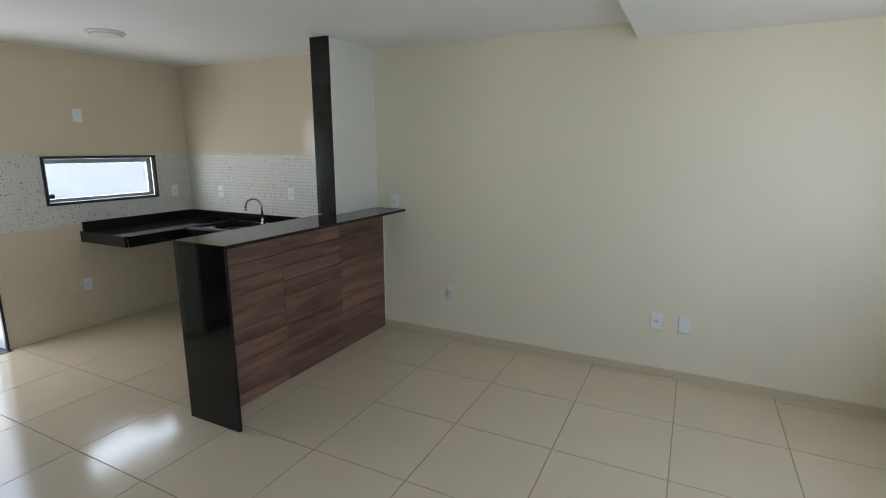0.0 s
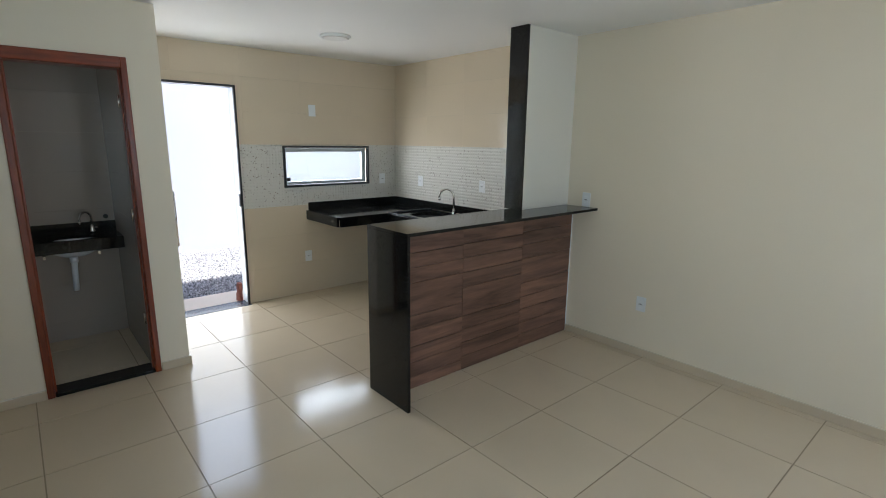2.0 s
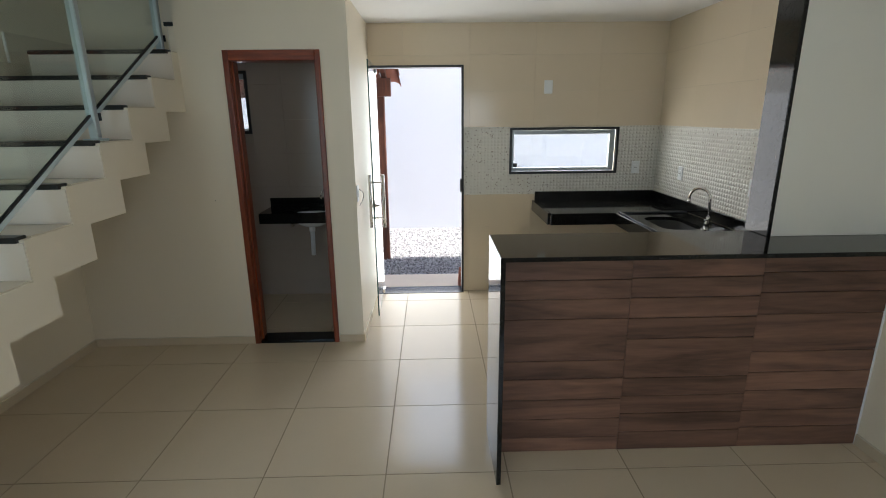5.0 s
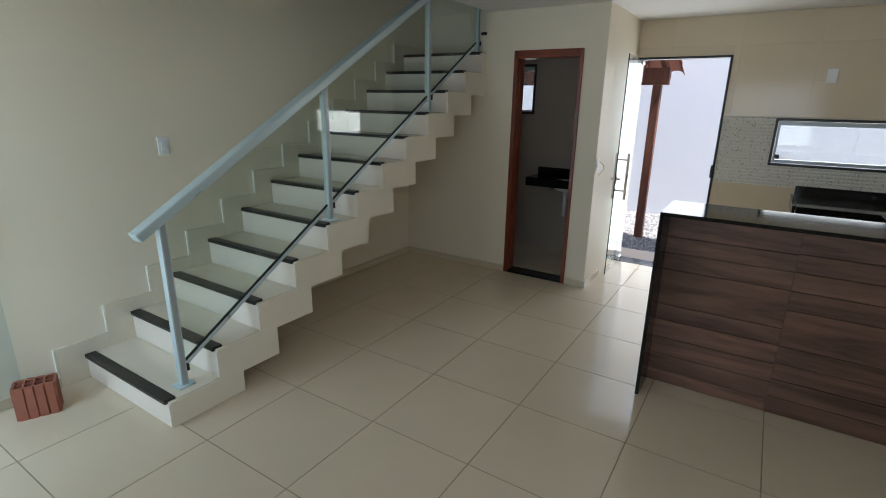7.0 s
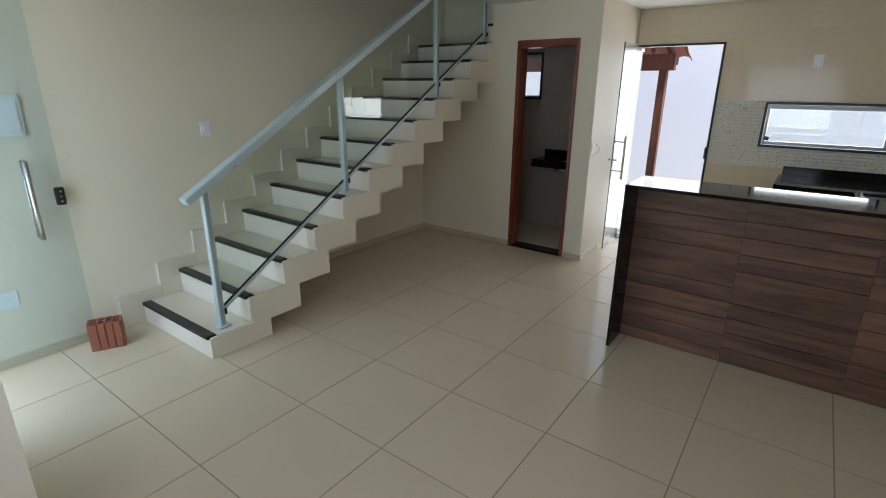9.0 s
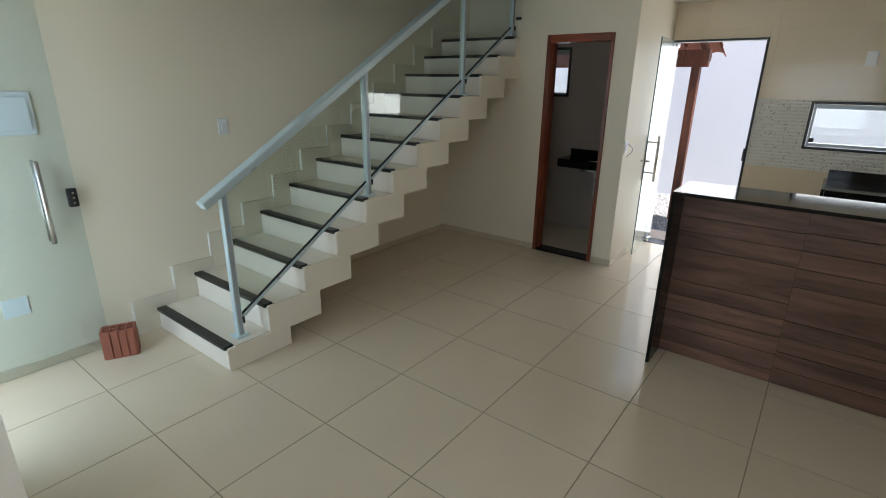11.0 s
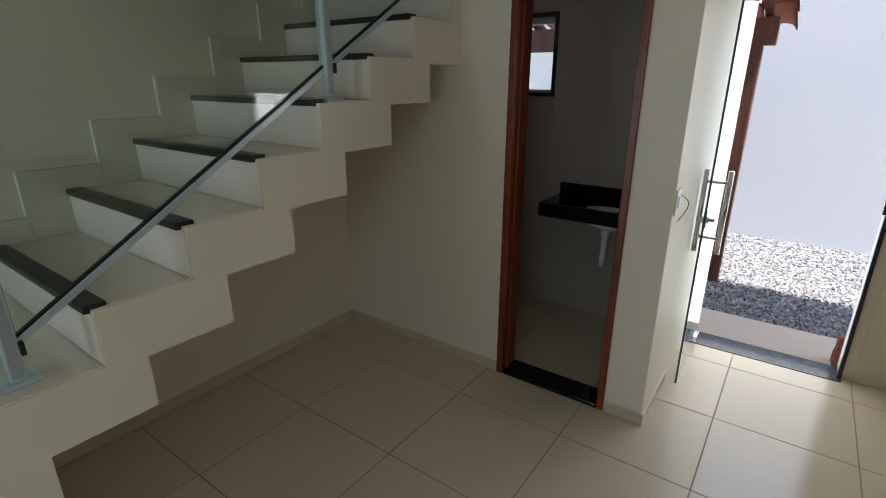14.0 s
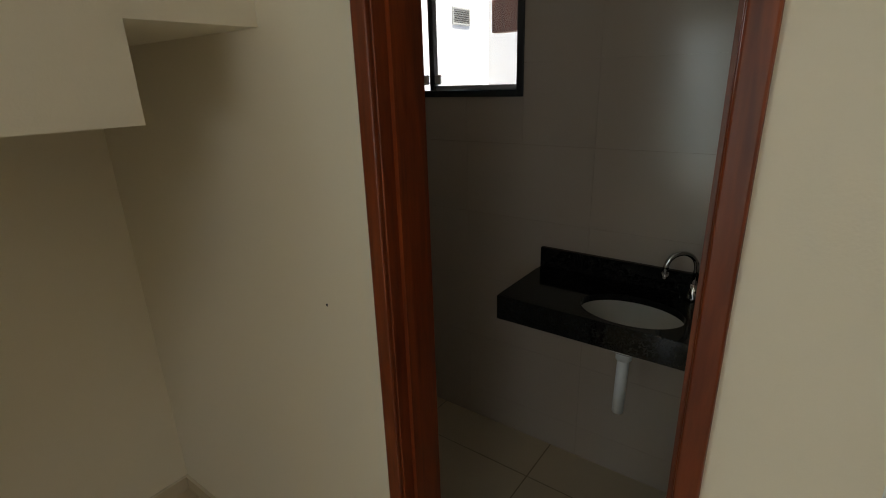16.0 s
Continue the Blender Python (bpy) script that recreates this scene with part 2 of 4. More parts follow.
CLAY = shader("fired_clay", (0.29, 0.10, 0.062), 0.85, vary=0.2, scale=18, fine=0.12, bump=0.5, bump_scale=160)
ROOF_CLAY = shader("clay_roof_tile", (0.28, 0.105, 0.065), 0.85, vary=0.25, scale=6, fine=0.1, bump=0.4, bump_scale=90, per_object=0.2)
CONCRETE = shader("smooth_concrete", (0.64, 0.53, 0.40), 0.8, vary=0.12, scale=3, fine=0.06, bump=0.3, bump_scale=120)
SOIL = shader("ground_soil", (0.22, 0.20, 0.18), 0.95, vary=0.2, scale=3, fine=0.1, bump=0.5)
STONE = shader("grey_gravel", (0.30, 0.30, 0.31), 0.8, vary=0.25, scale=9, fine=0.1, bump=0.2)
PEBBLE = bpy.data.materials.new("gravel_pebbles")
PEBBLE.use_nodes = True
_n, _l = PEBBLE.node_tree.nodes, PEBBLE.node_tree.links
_g, _r = _n.new("ShaderNodeNewGeometry"), _n.new("ShaderNodeValToRGB")
_r.color_ramp.elements[0].color, _r.color_ramp.elements[1].color = (0.10, 0.10, 0.105, 1), (0.43, 0.42, 0.415, 1)
_l.new(_g.outputs["Random Per Island"], _r.inputs[0])
_l.new(_r.outputs[0], _n["Principled BSDF"].inputs["Base Color"])
_n["Principled BSDF"].inputs["Roughness"].default_value = 0.8
GLASS = glass_shader("clear_green_glass", (0.905, 0.945, 0.922))
DOOR_GLASS = glass_shader("tempered_green_glass", (0.93, 0.968, 0.98))
PANE = glass_shader("window_glass", (0.94, 0.96, 0.95))
GLASS_EDGE = shader("polished_glass_edge", (0.035, 0.10, 0.095), 0.1, vary=0.1)
VENT_GREY = shader("grey_vent_plastic", (0.30, 0.31, 0.31), 0.5)
PALE_LINING = shader("pale_silver_aluminium", (0.66, 0.70, 0.72), 0.35, metal=0.15, vary=0.04)
LED = shader("led_diffuser_off", (0.74, 0.73, 0.70), 0.4, vary=0.01)


# ---- building helpers ----
WHERE = {}


def box(bm, x0, x1, y0, y1, z0, z1):
    v = [bm.verts.new(p) for p in ((x0, y0, z0), (x1, y0, z0), (x1, y1, z0), (x0, y1, z0), (x0, y0, z1), (x1, y0, z1), (x1, y1, z1), (x0, y1, z1))]
    for f in ((3, 2, 1, 0), (4, 5, 6, 7), (0, 1, 5, 4), (1, 2, 6, 5), (2, 3, 7, 6), (3, 0, 4, 7)):
        bm.faces.new([v[i] for i in f])
    return v


def boxes(*dims, bevel=0.0):
    bm = bmesh.new()
    for d in dims:
        box(bm, *d)
    if bevel:
        bmesh.ops.bevel(bm, geom=bm.edges[:], offset=bevel, segments=2, affect="EDGES", profile=0.5)
    return bm


def tube(points, radius, sides=12, closed_ends=True):
    """A round bar along a line of points."""
    bm, rings = bmesh.new(), []
    pts = [Vector(p) for p in points]
    side = None
    for i, p in enumerate(pts):
        d = (pts[min(i + 1, len(pts) - 1)] - pts[max(i - 1, 0)]).normalized()
        if side is None:
            side = d.orthogonal().normalized()
        side = (side - d * side.dot(d)).normalized()
        up = d.cross(side)
        rings.append([bm.verts.new(p + (side * math.cos(a) + up * math.sin(a)) * radius) for a in (2 * math.pi * k / sides for k in range(sides))])
    for a, b in zip(rings, rings[1:]):
        for k in range(sides):
            bm.faces.new((a[k], a[(k + 1) % sides], b[(k + 1) % sides], b[k])).smooth = True
    if closed_ends:
        bm.faces.new(rings[0][::-1])
        bm.faces.new(rings[-1])
    return bm


def beam(p, q, w, h, bevel=0.0):
    """A straight bar of width w and height h from p to q."""
    p, q = Vector(p), Vector(q)
    d = (q - p).normalized()
    s = d.cross(Vector((0, 0, 1))).normalized()
    u = s.cross(d)
    bm = bmesh.new()
    v = [bm.verts.new(c + s * a * w / 2 + u * b * h / 2) for c in (p, q) for a, b in ((-1, -1), (1, -1), (1, 1), (-1, 1))]
    for f in ((0, 1, 2, 3), (7, 6, 5, 4), (0, 4, 5, 1), (1, 5, 6, 2), (2, 6, 7, 3), (3, 7, 4, 0)):
        bm.faces.new([v[i] for i in f])
    bmesh.ops.recalc_face_normals(bm, faces=bm.faces[:])
    if bevel:
        bmesh.ops.bevel(bm, geom=bm.edges[:], offset=bevel, segments=2, affect="EDGES", profile=0.5)
    return bm


def extrude_profile(profile, y0, y1):
    """A closed outline in x and z, carried from y0 to y1."""
    bm = bmesh.new()
    a, b = [bm.verts.new((x, y0, z)) for x, z in profile], [bm.verts.new((x, y1, z)) for x, z in profile]
    bm.faces.new(a), bm.faces.new(b[::-1])
    for i in range(len(a)):
        j = (i + 1) % len(a)
        bm.faces.new((a[j], a[i], b[i], b[j]))
    bmesh.ops.recalc_face_normals(bm, faces=bm.faces[:])
    return bm


def lathe(centre, rings, sides=32):
    """A turned shape: rings of (radius x, radius y, z) round a centre."""
    bm, made = bmesh.new(), []
    for rx, ry, z in rings:
        made.append([bm.verts.new((centre[0] + rx * math.cos(2 * math.pi * k / sides), centre[1] + ry * math.sin(2 * math.pi * k / sides), z)) for k in range(sides)])
    for a, b in zip(made, made[1:]):
        for k in range(sides):
            bm.faces.new((a[k], a[(k + 1) % sides], b[(k + 1) % sides], b[k])).smooth = True
    bm.faces.new(made[-1])
    bm.faces.new(made[0][::-1])
    return bm


def part(name, bm, material, parent=None, label=""):
    """Links a bmesh as one mesh object, its origin at its base, under a thing or under a part."""
    pts = [v.co for v in bm.verts]
    lo = Vector([min(p[i] for p in pts) for i in range(3)])
    hi = Vector([max(p[i] for p in pts) for i in range(3)])
    at = Vector(((lo.x + hi.x) / 2, (lo.y + hi.y) / 2, lo.z))
    bmesh.ops.translate(bm, verts=bm.verts[:], vec=-at)
    me = bpy.data.meshes.new(name)
    bm.to_mesh(me)
    bm.free()
    me.materials.append(material)
    ob = new(name, me)
    WHERE[ob] = at
    ob.location = at - (WHERE[parent] if parent else Vector())
    if parent:
        ob.parent = parent
    if label:
        tagged(ob, label)
    return ob


def thing(name, at, label, category, group=""):
    ob = new(name)
    ob.empty_display_size = 0.05
    ob.location = at
    WHERE[ob] = Vector(at)
    return tagged(ob, label, category, group)


def structure(name, bm, material, label="", category=""):
    return tagged(part(name, bm, material), label, category, kind="structure")


def spans(lo, hi, cuts):
    e = sorted({lo, hi, *[c for c in cuts if lo < c < hi]})
    return list(zip(e, e[1:]))


def pierced(bm, axis, a0, a1, u0, u1, z0, z1, holes=()):
    """A wall across axis 'x' or 'y', from a0 to a1 thick, with openings (u0, u1, z0, z1) through it."""
    for ua, ub in spans(u0, u1, [c for h in holes for c in h[:2]]):
        for za, zb in spans(z0, z1, [c for h in holes if h[0] < (ua + ub) / 2 < h[1] for c in h[2:]]):
            um, zm = (ua + ub) / 2, (za + zb) / 2
            if not any(h[0] < um < h[1] and h[2] < zm < h[3] for h in holes):
                box(bm, *((a0, a1, ua, ub) if axis == "x" else (ua, ub, a0, a1)), za, zb)


PIECES = {}


def piece(name, dims, material, parent):
    """One tile or plank: a box with a fine arris, its mesh shared by all of its size."""
    x0, x1, y0, y1, z0, z1 = dims
    size = (round(x1 - x0, 4), round(y1 - y0, 4), round(z1 - z0, 4))
    key = (name, size, material.name)
    if key not in PIECES:
        bm = bmesh.new()
        box(bm, -size[0] / 2, size[0] / 2, -size[1] / 2, size[1] / 2, 0, size[2])
        me = bpy.data.meshes.new(name)
        bm.to_mesh(me)
        bm.free()
        me.materials.append(material)
        PIECES[key] = me
    ob = new(name, PIECES[key])
    WHERE[ob] = Vector(((x0 + x1) / 2, (y0 + y1) / 2, z0))
    ob.location = WHERE[ob] - WHERE[parent]
    ob.parent = parent
    return ob


def clad(parent, axis, face, back, u0, u1, z0, z1, ustart, upitch, zlines, pick, holes=(), gap=0.0006):
    """Wall tiles as pieces between back and face, cut round the openings."""
    us = []
    u = ustart
    while u > u0:
        u -= upitch
    while u < u1:
        us.append(u)
        u += upitch
    for a in us:
        lo, hi = max(a, u0), min(a + upitch, u1)
        if hi - lo < 0.015:
            continue
        for za, zb in zip(zlines, zlines[1:]):
            zl, zh = max(za, z0), min(zb, z1)
            if zh - zl < 0.01:
                continue
            cuts_u = [c for h in holes if h[2] < zh and h[3] > zl for c in h[:2]]
            for p, q in spans(lo, hi, cuts_u):
                rows = [(zl, zh)]
                for h in holes:
                    if h[0] < (p + q) / 2 < h[1]:
                        nxt = []
                        for r0, r1 in rows:
                            if h[3] <= r0 or h[2] >= r1:
                                nxt.append((r0, r1))
                            else:
                                if h[2] > r0:
                                    nxt.append((r0, h[2]))
                                if h[3] < r1:
                                    nxt.append((h[3], r1))
                        rows = nxt
                for r0, r1 in rows:
                    if r1 - r0 < 0.01 or q - p < 0.01:
                        continue
                    g = gap / 2
                    lo_a, hi_a = min(face, back), max(face, back)
                    d = (lo_a, hi_a, p + g, q - g, r0 + g, r1 - g) if axis == "x" else (p + g, q - g, lo_a, hi_a, r0 + g, r1 - g)
                    piece("wall_tile", d, pick((za + zb) / 2), parent)


# ---- plan ----
CEIL_Z = 2.442
LEFT, RIGHT, KITCHEN_RIGHT = -0.957, 3.795, 3.705
BACK, WC_FRONT, ENTRY_X, FRONT_X = -4.825, -3.73, 0.68, 1.45
KD = (1.086, 1.911, 0.0, 2.099)
KW = (2.333, 3.336, 1.139, 1.557)
WW = (-0.86, 0.014, 1.529, 2.066)
WC_DOOR = (0.262, 0.877, 0.0, 2.062)
ENTRY = (-0.93, -0.08, 0.0, 2.13)
FW = (1.45, 2.95, 0.95, 2.05)
TOP = 5.3
OUT_Y = -0.042
LANDING_X = -4.15


# ---- setting ----
floor = structure("floor", boxes((-4.86, ENTRY_X + 0.75, LEFT, RIGHT, -0.12, -0.002)), GROUT, "polished beige porcelain floor with thin grey-brown joints", "floor")
bm = bmesh.new()
pierced(bm, "x", -4.97, BACK - 0.008, -1.09, RIGHT + 0.15, 0.0, TOP, (KD, KW, WW))
wall_back = structure("wall_back", bm, WALL, "back wall clad in glossy beige tile with an embossed white band", "wall")
bm = bmesh.new()
box(bm, -4.833, -2.571, KITCHEN_RIGHT + 0.008, RIGHT + 0.15, 0.0, TOP)
wall_kitchen = structure("wall_kitchen_side", bm, WALL, "kitchen side wall in glossy beige tile with an embossed white band", "wall")
structure("wall_right", boxes((-2.571, FRONT_X + 0.15, RIGHT, RIGHT + 0.15, 0, TOP)), WALL, "plain cream painted living room wall", "wall")
structure("wall_left", boxes((-4.833, ENTRY_X + 0.15, LEFT - 0.15, LEFT, 0, TOP)), WALL, "plain cream painted wall beside the stairs", "wall")
bm = bmesh.new()
pierced(bm, "x", ENTRY_X, ENTRY_X + 0.15, LEFT, 0.95, 0, TOP, (ENTRY,))
structure("wall_entry", bm, WALL, "cream painted wall with the entrance opening", "wall")
structure("wall_return", boxes((ENTRY_X + 0.15, FRONT_X, 0.80, 0.95, 0, TOP)), WALL, "short cream painted return wall", "wall")
bm = bmesh.new()
pierced(bm, "x", FRONT_X, FRONT_X + 0.15, 0.80, RIGHT, 0, TOP, (FW,))
structure("wall_front", bm, WALL, "unseen cream painted front wall with an assumed window opening", "wall")
bm = bmesh.new()
pierced(bm, "x", WC_FRONT - 0.13, WC_FRONT, OUT_Y - 0.005, 1.074, 0, TOP, (WC_DOOR,))
box(bm, WC_FRONT - 0.13, WC_FRONT, LEFT, OUT_Y - 0.005, 0, 1.72)
structure("wall_toilet_front", bm, WALL, "cream painted wall round the toilet door", "wall")
structure("wall_toilet_side", boxes((BACK - 0.008, WC_FRONT - 0.13, 0.8635, 1.074, 0, CEIL_Z)), WALL, "cream painted side wall of the toilet", "wall")
structure("wall_stair_upper", boxes((LANDING_X - 0.10, LANDING_X, LEFT, OUT_Y - 0.001, 1.80, TOP), (LANDING_X - 0.10, LANDING_X, OUT_Y, 0.96, 2.252, TOP), (LANDING_X - 0.10, WC_FRONT - 0.13, 0.961, 1.074, CEIL_Z + 0.001, TOP)), WALL, "cream painted wall above the upper stairs", "wall")

bm = bmesh.new()
OPEN_X1 = -0.55
box(bm, WC_FRONT, FRONT_X, -0.03, RIGHT, CEIL_Z, CEIL_Z + 0.17)
box(bm, -4.86, WC_FRONT, 1.074, RIGHT, CEIL_Z, CEIL_Z + 0.17)
box(bm, OPEN_X1, ENTRY_X, LEFT, -0.03, CEIL_Z, CEIL_Z + 0.17)
structure("ceiling", bm, CEIL, "flat white painted ceiling", "ceiling")
structure("ceiling_soffit", boxes((-0.335, FRONT_X, 0.95, RIGHT, 2.338, CEIL_Z - 0.001)), CEIL, "lowered white ceiling soffit along the front", "ceiling")
# Slab reaches past the back wall as an unseen eave, added to shade gravel.
structure("ceiling_upper_eave", boxes((-5.85, FRONT_X + 0.3, -1.4, RIGHT + 0.6, TOP, TOP + 0.2)), CEIL, "white upper ceiling over the stairwell, extended as an unseen eave shading the yard", "ceiling")
structure("ceiling_toilet", boxes((-4.84, LANDING_X - 0.101, -0.93, OUT_Y, 2.19, 2.25), (-4.84, WC_FRONT - 0.131, OUT_Y + 0.001, 0.8635, 2.19, 2.25)), CEIL, "low white ceiling of the toilet", "ceiling")
structure("pillar", boxes((-2.602, -2.444, 3.205, RIGHT, 1.107, CEIL_Z)), PALE_WALL, "pale painted pillar standing on the breakfast bar", "pillar")

# skirting of floor tile along the painted walls
def skirting(*dims):
    sk = structure("baseboard", boxes(dims, bevel=0.002), FLOOR_TILE, "low beige tile skirting with a pale cut edge", "baseboard")
    part("cut_edge", boxes((*dims[:4], dims[5] + 0.0005, dims[5] + 0.0035), bevel=0.001), TREAD, sk, "pale cut edge of the tile")


skirting(-2.379, FRONT_X, RIGHT - 0.012, RIGHT, 0, 0.058)
skirting(WC_FRONT, WC_FRONT + 0.012, LEFT, 0.247, 0, 0.058)
skirting(WC_FRONT, WC_FRONT + 0.012, 0.892, 1.086, 0, 0.058)
skirting(-4.20, WC_FRONT, 1.074, 1.086, 0, 0.058)
skirting(-3.718, -0.87, LEFT, LEFT + 0.012, 0, 0.058)
skirting(-0.296, ENTRY_X, LEFT, LEFT + 0.012, 0, 0.058)
skirting(ENTRY_X - 0.012, ENTRY_X, -0.08, 0.95, 0, 0.058)


# ---- openings ----
def casing_door():
    d = thing("door_frame", (WC_FRONT, 0.567, 0), "reddish varnished wooden door frame with no door leaf hung", "door frame")
    y0, y1, z1 = 0.249, 0.887, 2.102
    part("jamb", boxes((WC_FRONT - 0.135, WC_FRONT + 0.004, WC_DOOR[0], WC_DOOR[0] + 0.028, 0, 2.062), bevel=0.002), FRAME_WOOD, d)
    part("jamb", boxes((WC_FRONT - 0.135, WC_FRONT + 0.004, WC_DOOR[1] - 0.028, WC_DOOR[1], 0, 2.062), bevel=0.002), FRAME_WOOD, d)
    part("head", boxes((WC_FRONT - 0.135, WC_FRONT + 0.004, WC_DOOR[0] + 0.028, WC_DOOR[1] - 0.028, 2.034, 2.062), bevel=0.002), FRAME_WOOD_H, d)
    part("architrave", boxes((WC_FRONT + 0.002, WC_FRONT + 0.016, y0, WC_DOOR[0] + 0.025, 0, z1), bevel=0.004), FRAME_WOOD, d)
    part("architrave", boxes((WC_FRONT + 0.002, WC_FRONT + 0.016, WC_DOOR[1] - 0.025, y1, 0, z1), bevel=0.004), FRAME_WOOD, d)
    part("architrave", boxes((WC_FRONT + 0.002, WC_FRONT + 0.016, WC_DOOR[0] + 0.025, WC_DOOR[1] - 0.025, 2.037, z1), bevel=0.004), FRAME_WOOD_H, d)
    part("stop", boxes((WC_FRONT - 0.055, WC_FRONT - 0.03, WC_DOOR[0] + 0.028, WC_DOOR[0] + 0.038, 0.02, 2.034)), FRAME_WOOD, d)
    part("stop", boxes((WC_FRONT - 0.055, WC_FRONT - 0.03, WC_DOOR[1] - 0.038, WC_DOOR[1] - 0.028, 0.02, 2.034)), FRAME_WOOD, d)
    for z in (0.32, 1.06, 1.80):
        h = part("hinge", boxes((WC_FRONT - 0.128, WC_FRONT - 0.085, WC_DOOR[1] - 0.032, WC_DOOR[1] - 0.027, z, z + 0.085), bevel=0.001), STEEL, d, "steel butt hinge")
        part("hinge_pin", tube([(WC_FRONT - 0.131, WC_DOOR[1] - 0.034, z), (WC_FRONT - 0.131, WC_DOOR[1] - 0.034, z + 0.085)], 0.006), STEEL, h)
    return d


casing_door()
structure("threshold", boxes((WC_FRONT - 0.14, WC_FRONT + 0.012, WC_DOOR[0] + 0.028, WC_DOOR[1] - 0.028, 0.0, 0.022), bevel=0.003), GRANITE, "black granite threshold of the toilet door", "threshold")


def black_frame(parent, axis, a0, a1, hole, w, material, bottom=True):
    """A thin metal frame lining an opening."""
    u0, u1, z0, z1 = hole
    d = lambda p, q, r, s: boxes((a0, a1, p, q, r, s), bevel=0.002)
    part("frame_side", d(u0, u0 + w, z0, z1), material, parent)
    part("frame_side", d(u1 - w, u1, z0, z1), material, parent)
    part("frame_head", d(u0 + w, u1 - w, z1 - w, z1), material, parent)
    if bottom:
        part("frame_sill", d(u0 + w, u1 - w, z0, z0 + w), material, parent)


win = tagged(thing("window_1", (-4.89, 2.82, KW[2]), "low wide kitchen window with black frame and silver sash", "window"), kind="structure")
black_frame(win, "x", -4.853, BACK + 0.012, KW, 0.022, BLACK_METAL)
ua, ub, za, zb = KW[0] + 0.024, KW[1] - 0.024, KW[2] + 0.024, KW[3] - 0.024
for side, (p, q, r, s) in enumerate(((ua, ua + 0.022, za, zb), (ub - 0.05, ub, za, zb), (ua + 0.022, ub - 0.05, za, za + 0.03), (ua + 0.022, ub - 0.05, zb - 0.04, zb))):
    part("sash_rail", boxes((-4.885, -4.855, p, q, r, s), bevel=0.003), GREY_METAL, win, "silver aluminium sash")
pane = part("pane", boxes((-4.873, -4.868, ua + 0.02, ub - 0.045, za + 0.025, zb - 0.035)), PANE, win)
pane.visible_shadow = False
part("latch", boxes((-4.854, -4.838, ua + 0.015, ua + 0.055, za + 0.035, za + 0.075), bevel=0.006), BLACK_METAL, win, "black window latch")

win = tagged(thing("window_2", (-4.89, -0.22, WW[2]), "small toilet window with black aluminium frame", "window"), kind="structure")
black_frame(win, "x", -4.92, BACK + 0.02, WW, 0.026, BLACK_METAL)
part("mullion", boxes((-4.87, -4.84, -0.452, -0.427, WW[2] + 0.026, WW[3] - 0.026), bevel=0.003), BLACK_METAL, win)
part("sash_rail", boxes((-4.875, -4.85, -0.427, -0.006, WW[2] + 0.026, WW[2] + 0.045), bevel=0.003), GREY_METAL, win)
part("sash_rail", boxes((-4.875, -4.85, -0.427, -0.006, WW[3] - 0.07, WW[3] - 0.026), bevel=0.003), GREY_METAL, win)
for p, q in ((WW[0] + 0.026, -0.452), (-0.427, -0.006)):
    pane = part("pane", boxes((-4.865, -4.861, p, q, WW[2] + 0.045, WW[3] - 0.07)), PANE, win)
    pane.visible_shadow = False
part("latch", boxes((-4.85, -4.832, -0.422, -0.392, WW[2] + 0.05, WW[2] + 0.09), bevel=0.006), CHROME, win, "small chrome latch")
part("latch", boxes((-4.85, -4.832, -0.487, -0.457, WW[2] + 0.05, WW[2] + 0.09), bevel=0.006), CHROME, win, "small chrome latch")

kd = tagged(thing("door_1", (-4.87, 1.51, 0), "clear glass kitchen door standing open into the room", "door"), kind="structure")
fr = part("door_frame", boxes((-4.842, BACK + 0.012, KD[1] - 0.02, KD[1], 0, KD[3]), bevel=0.002), BLACK_METAL, kd, "slim dark aluminium frame")
part("frame_side", boxes((-4.93, BACK + 0.012, KD[0], KD[0] + 0.014, 0, KD[3]), bevel=0.002), GREY_METAL, fr)
part("frame_head", boxes((-4.93, BACK + 0.012, KD[0] + 0.0145, KD[1] - 0.0205, KD[3] - 0.02, KD[3]), bevel=0.002), BLACK_METAL, fr)
part("frame_lining", boxes((-4.965, -4.843, KD[1] - 0.016, KD[1] - 0.001, 0.005, KD[3] - 0.021), bevel=0.002), PALE_LINING, fr, "pale silver aluminium lining")
part("strike_plate", boxes((-4.84, -4.808, KD[1] - 0.034, KD[1] - 0.006, 0.98, 1.10), bevel=0.004), BLACK_METAL, kd, "dark metal strike box")
leaf = part("leaf", boxes((-4.84, -4.195, 1.127, 1.137, 0.012, 2.09), bevel=0.0015), DOOR_GLASS, kd, "clear greenish tempered glass leaf")
leaf.visible_shadow = False
HX = -4.35
for y in (1.20, 1.0885):
    part("handle", tube([(HX, y, 0.757), (HX, y, 1.203)], 0.0135, 16), STEEL, leaf, "tubular brushed steel pull handle")
for z in (0.84, 1.14):
    part("standoff", tube([(HX, 1.0885, z), (HX, 1.20, z)], 0.008), STEEL, leaf)
lock = part("lock", boxes((-4.228, -4.1965, 1.114, 1.150, 0.955, 0.985), bevel=0.004), STEEL, leaf, "small steel lock case")
part("thumb_turn", tube([(-4.212, 1.092, 0.97), (-4.212, 1.176, 0.97)], 0.010), STEEL, lock)
part("bolt", tube([(-4.212, 1.132, 0.925), (-4.212, 1.132, 1.015)], 0.009), STEEL, lock)
part("glass_edge", boxes((-4.1948, -4.1925, 1.127, 1.137, 0.012, 2.09)), GLASS_EDGE, leaf, "dark green polished glass edge")
part("hinge_patch", boxes((-4.84, -4.74, 1.122, 1.148, 0.02, 0.06), bevel=0.004), CHROME, leaf, "chrome floor pivot patch")
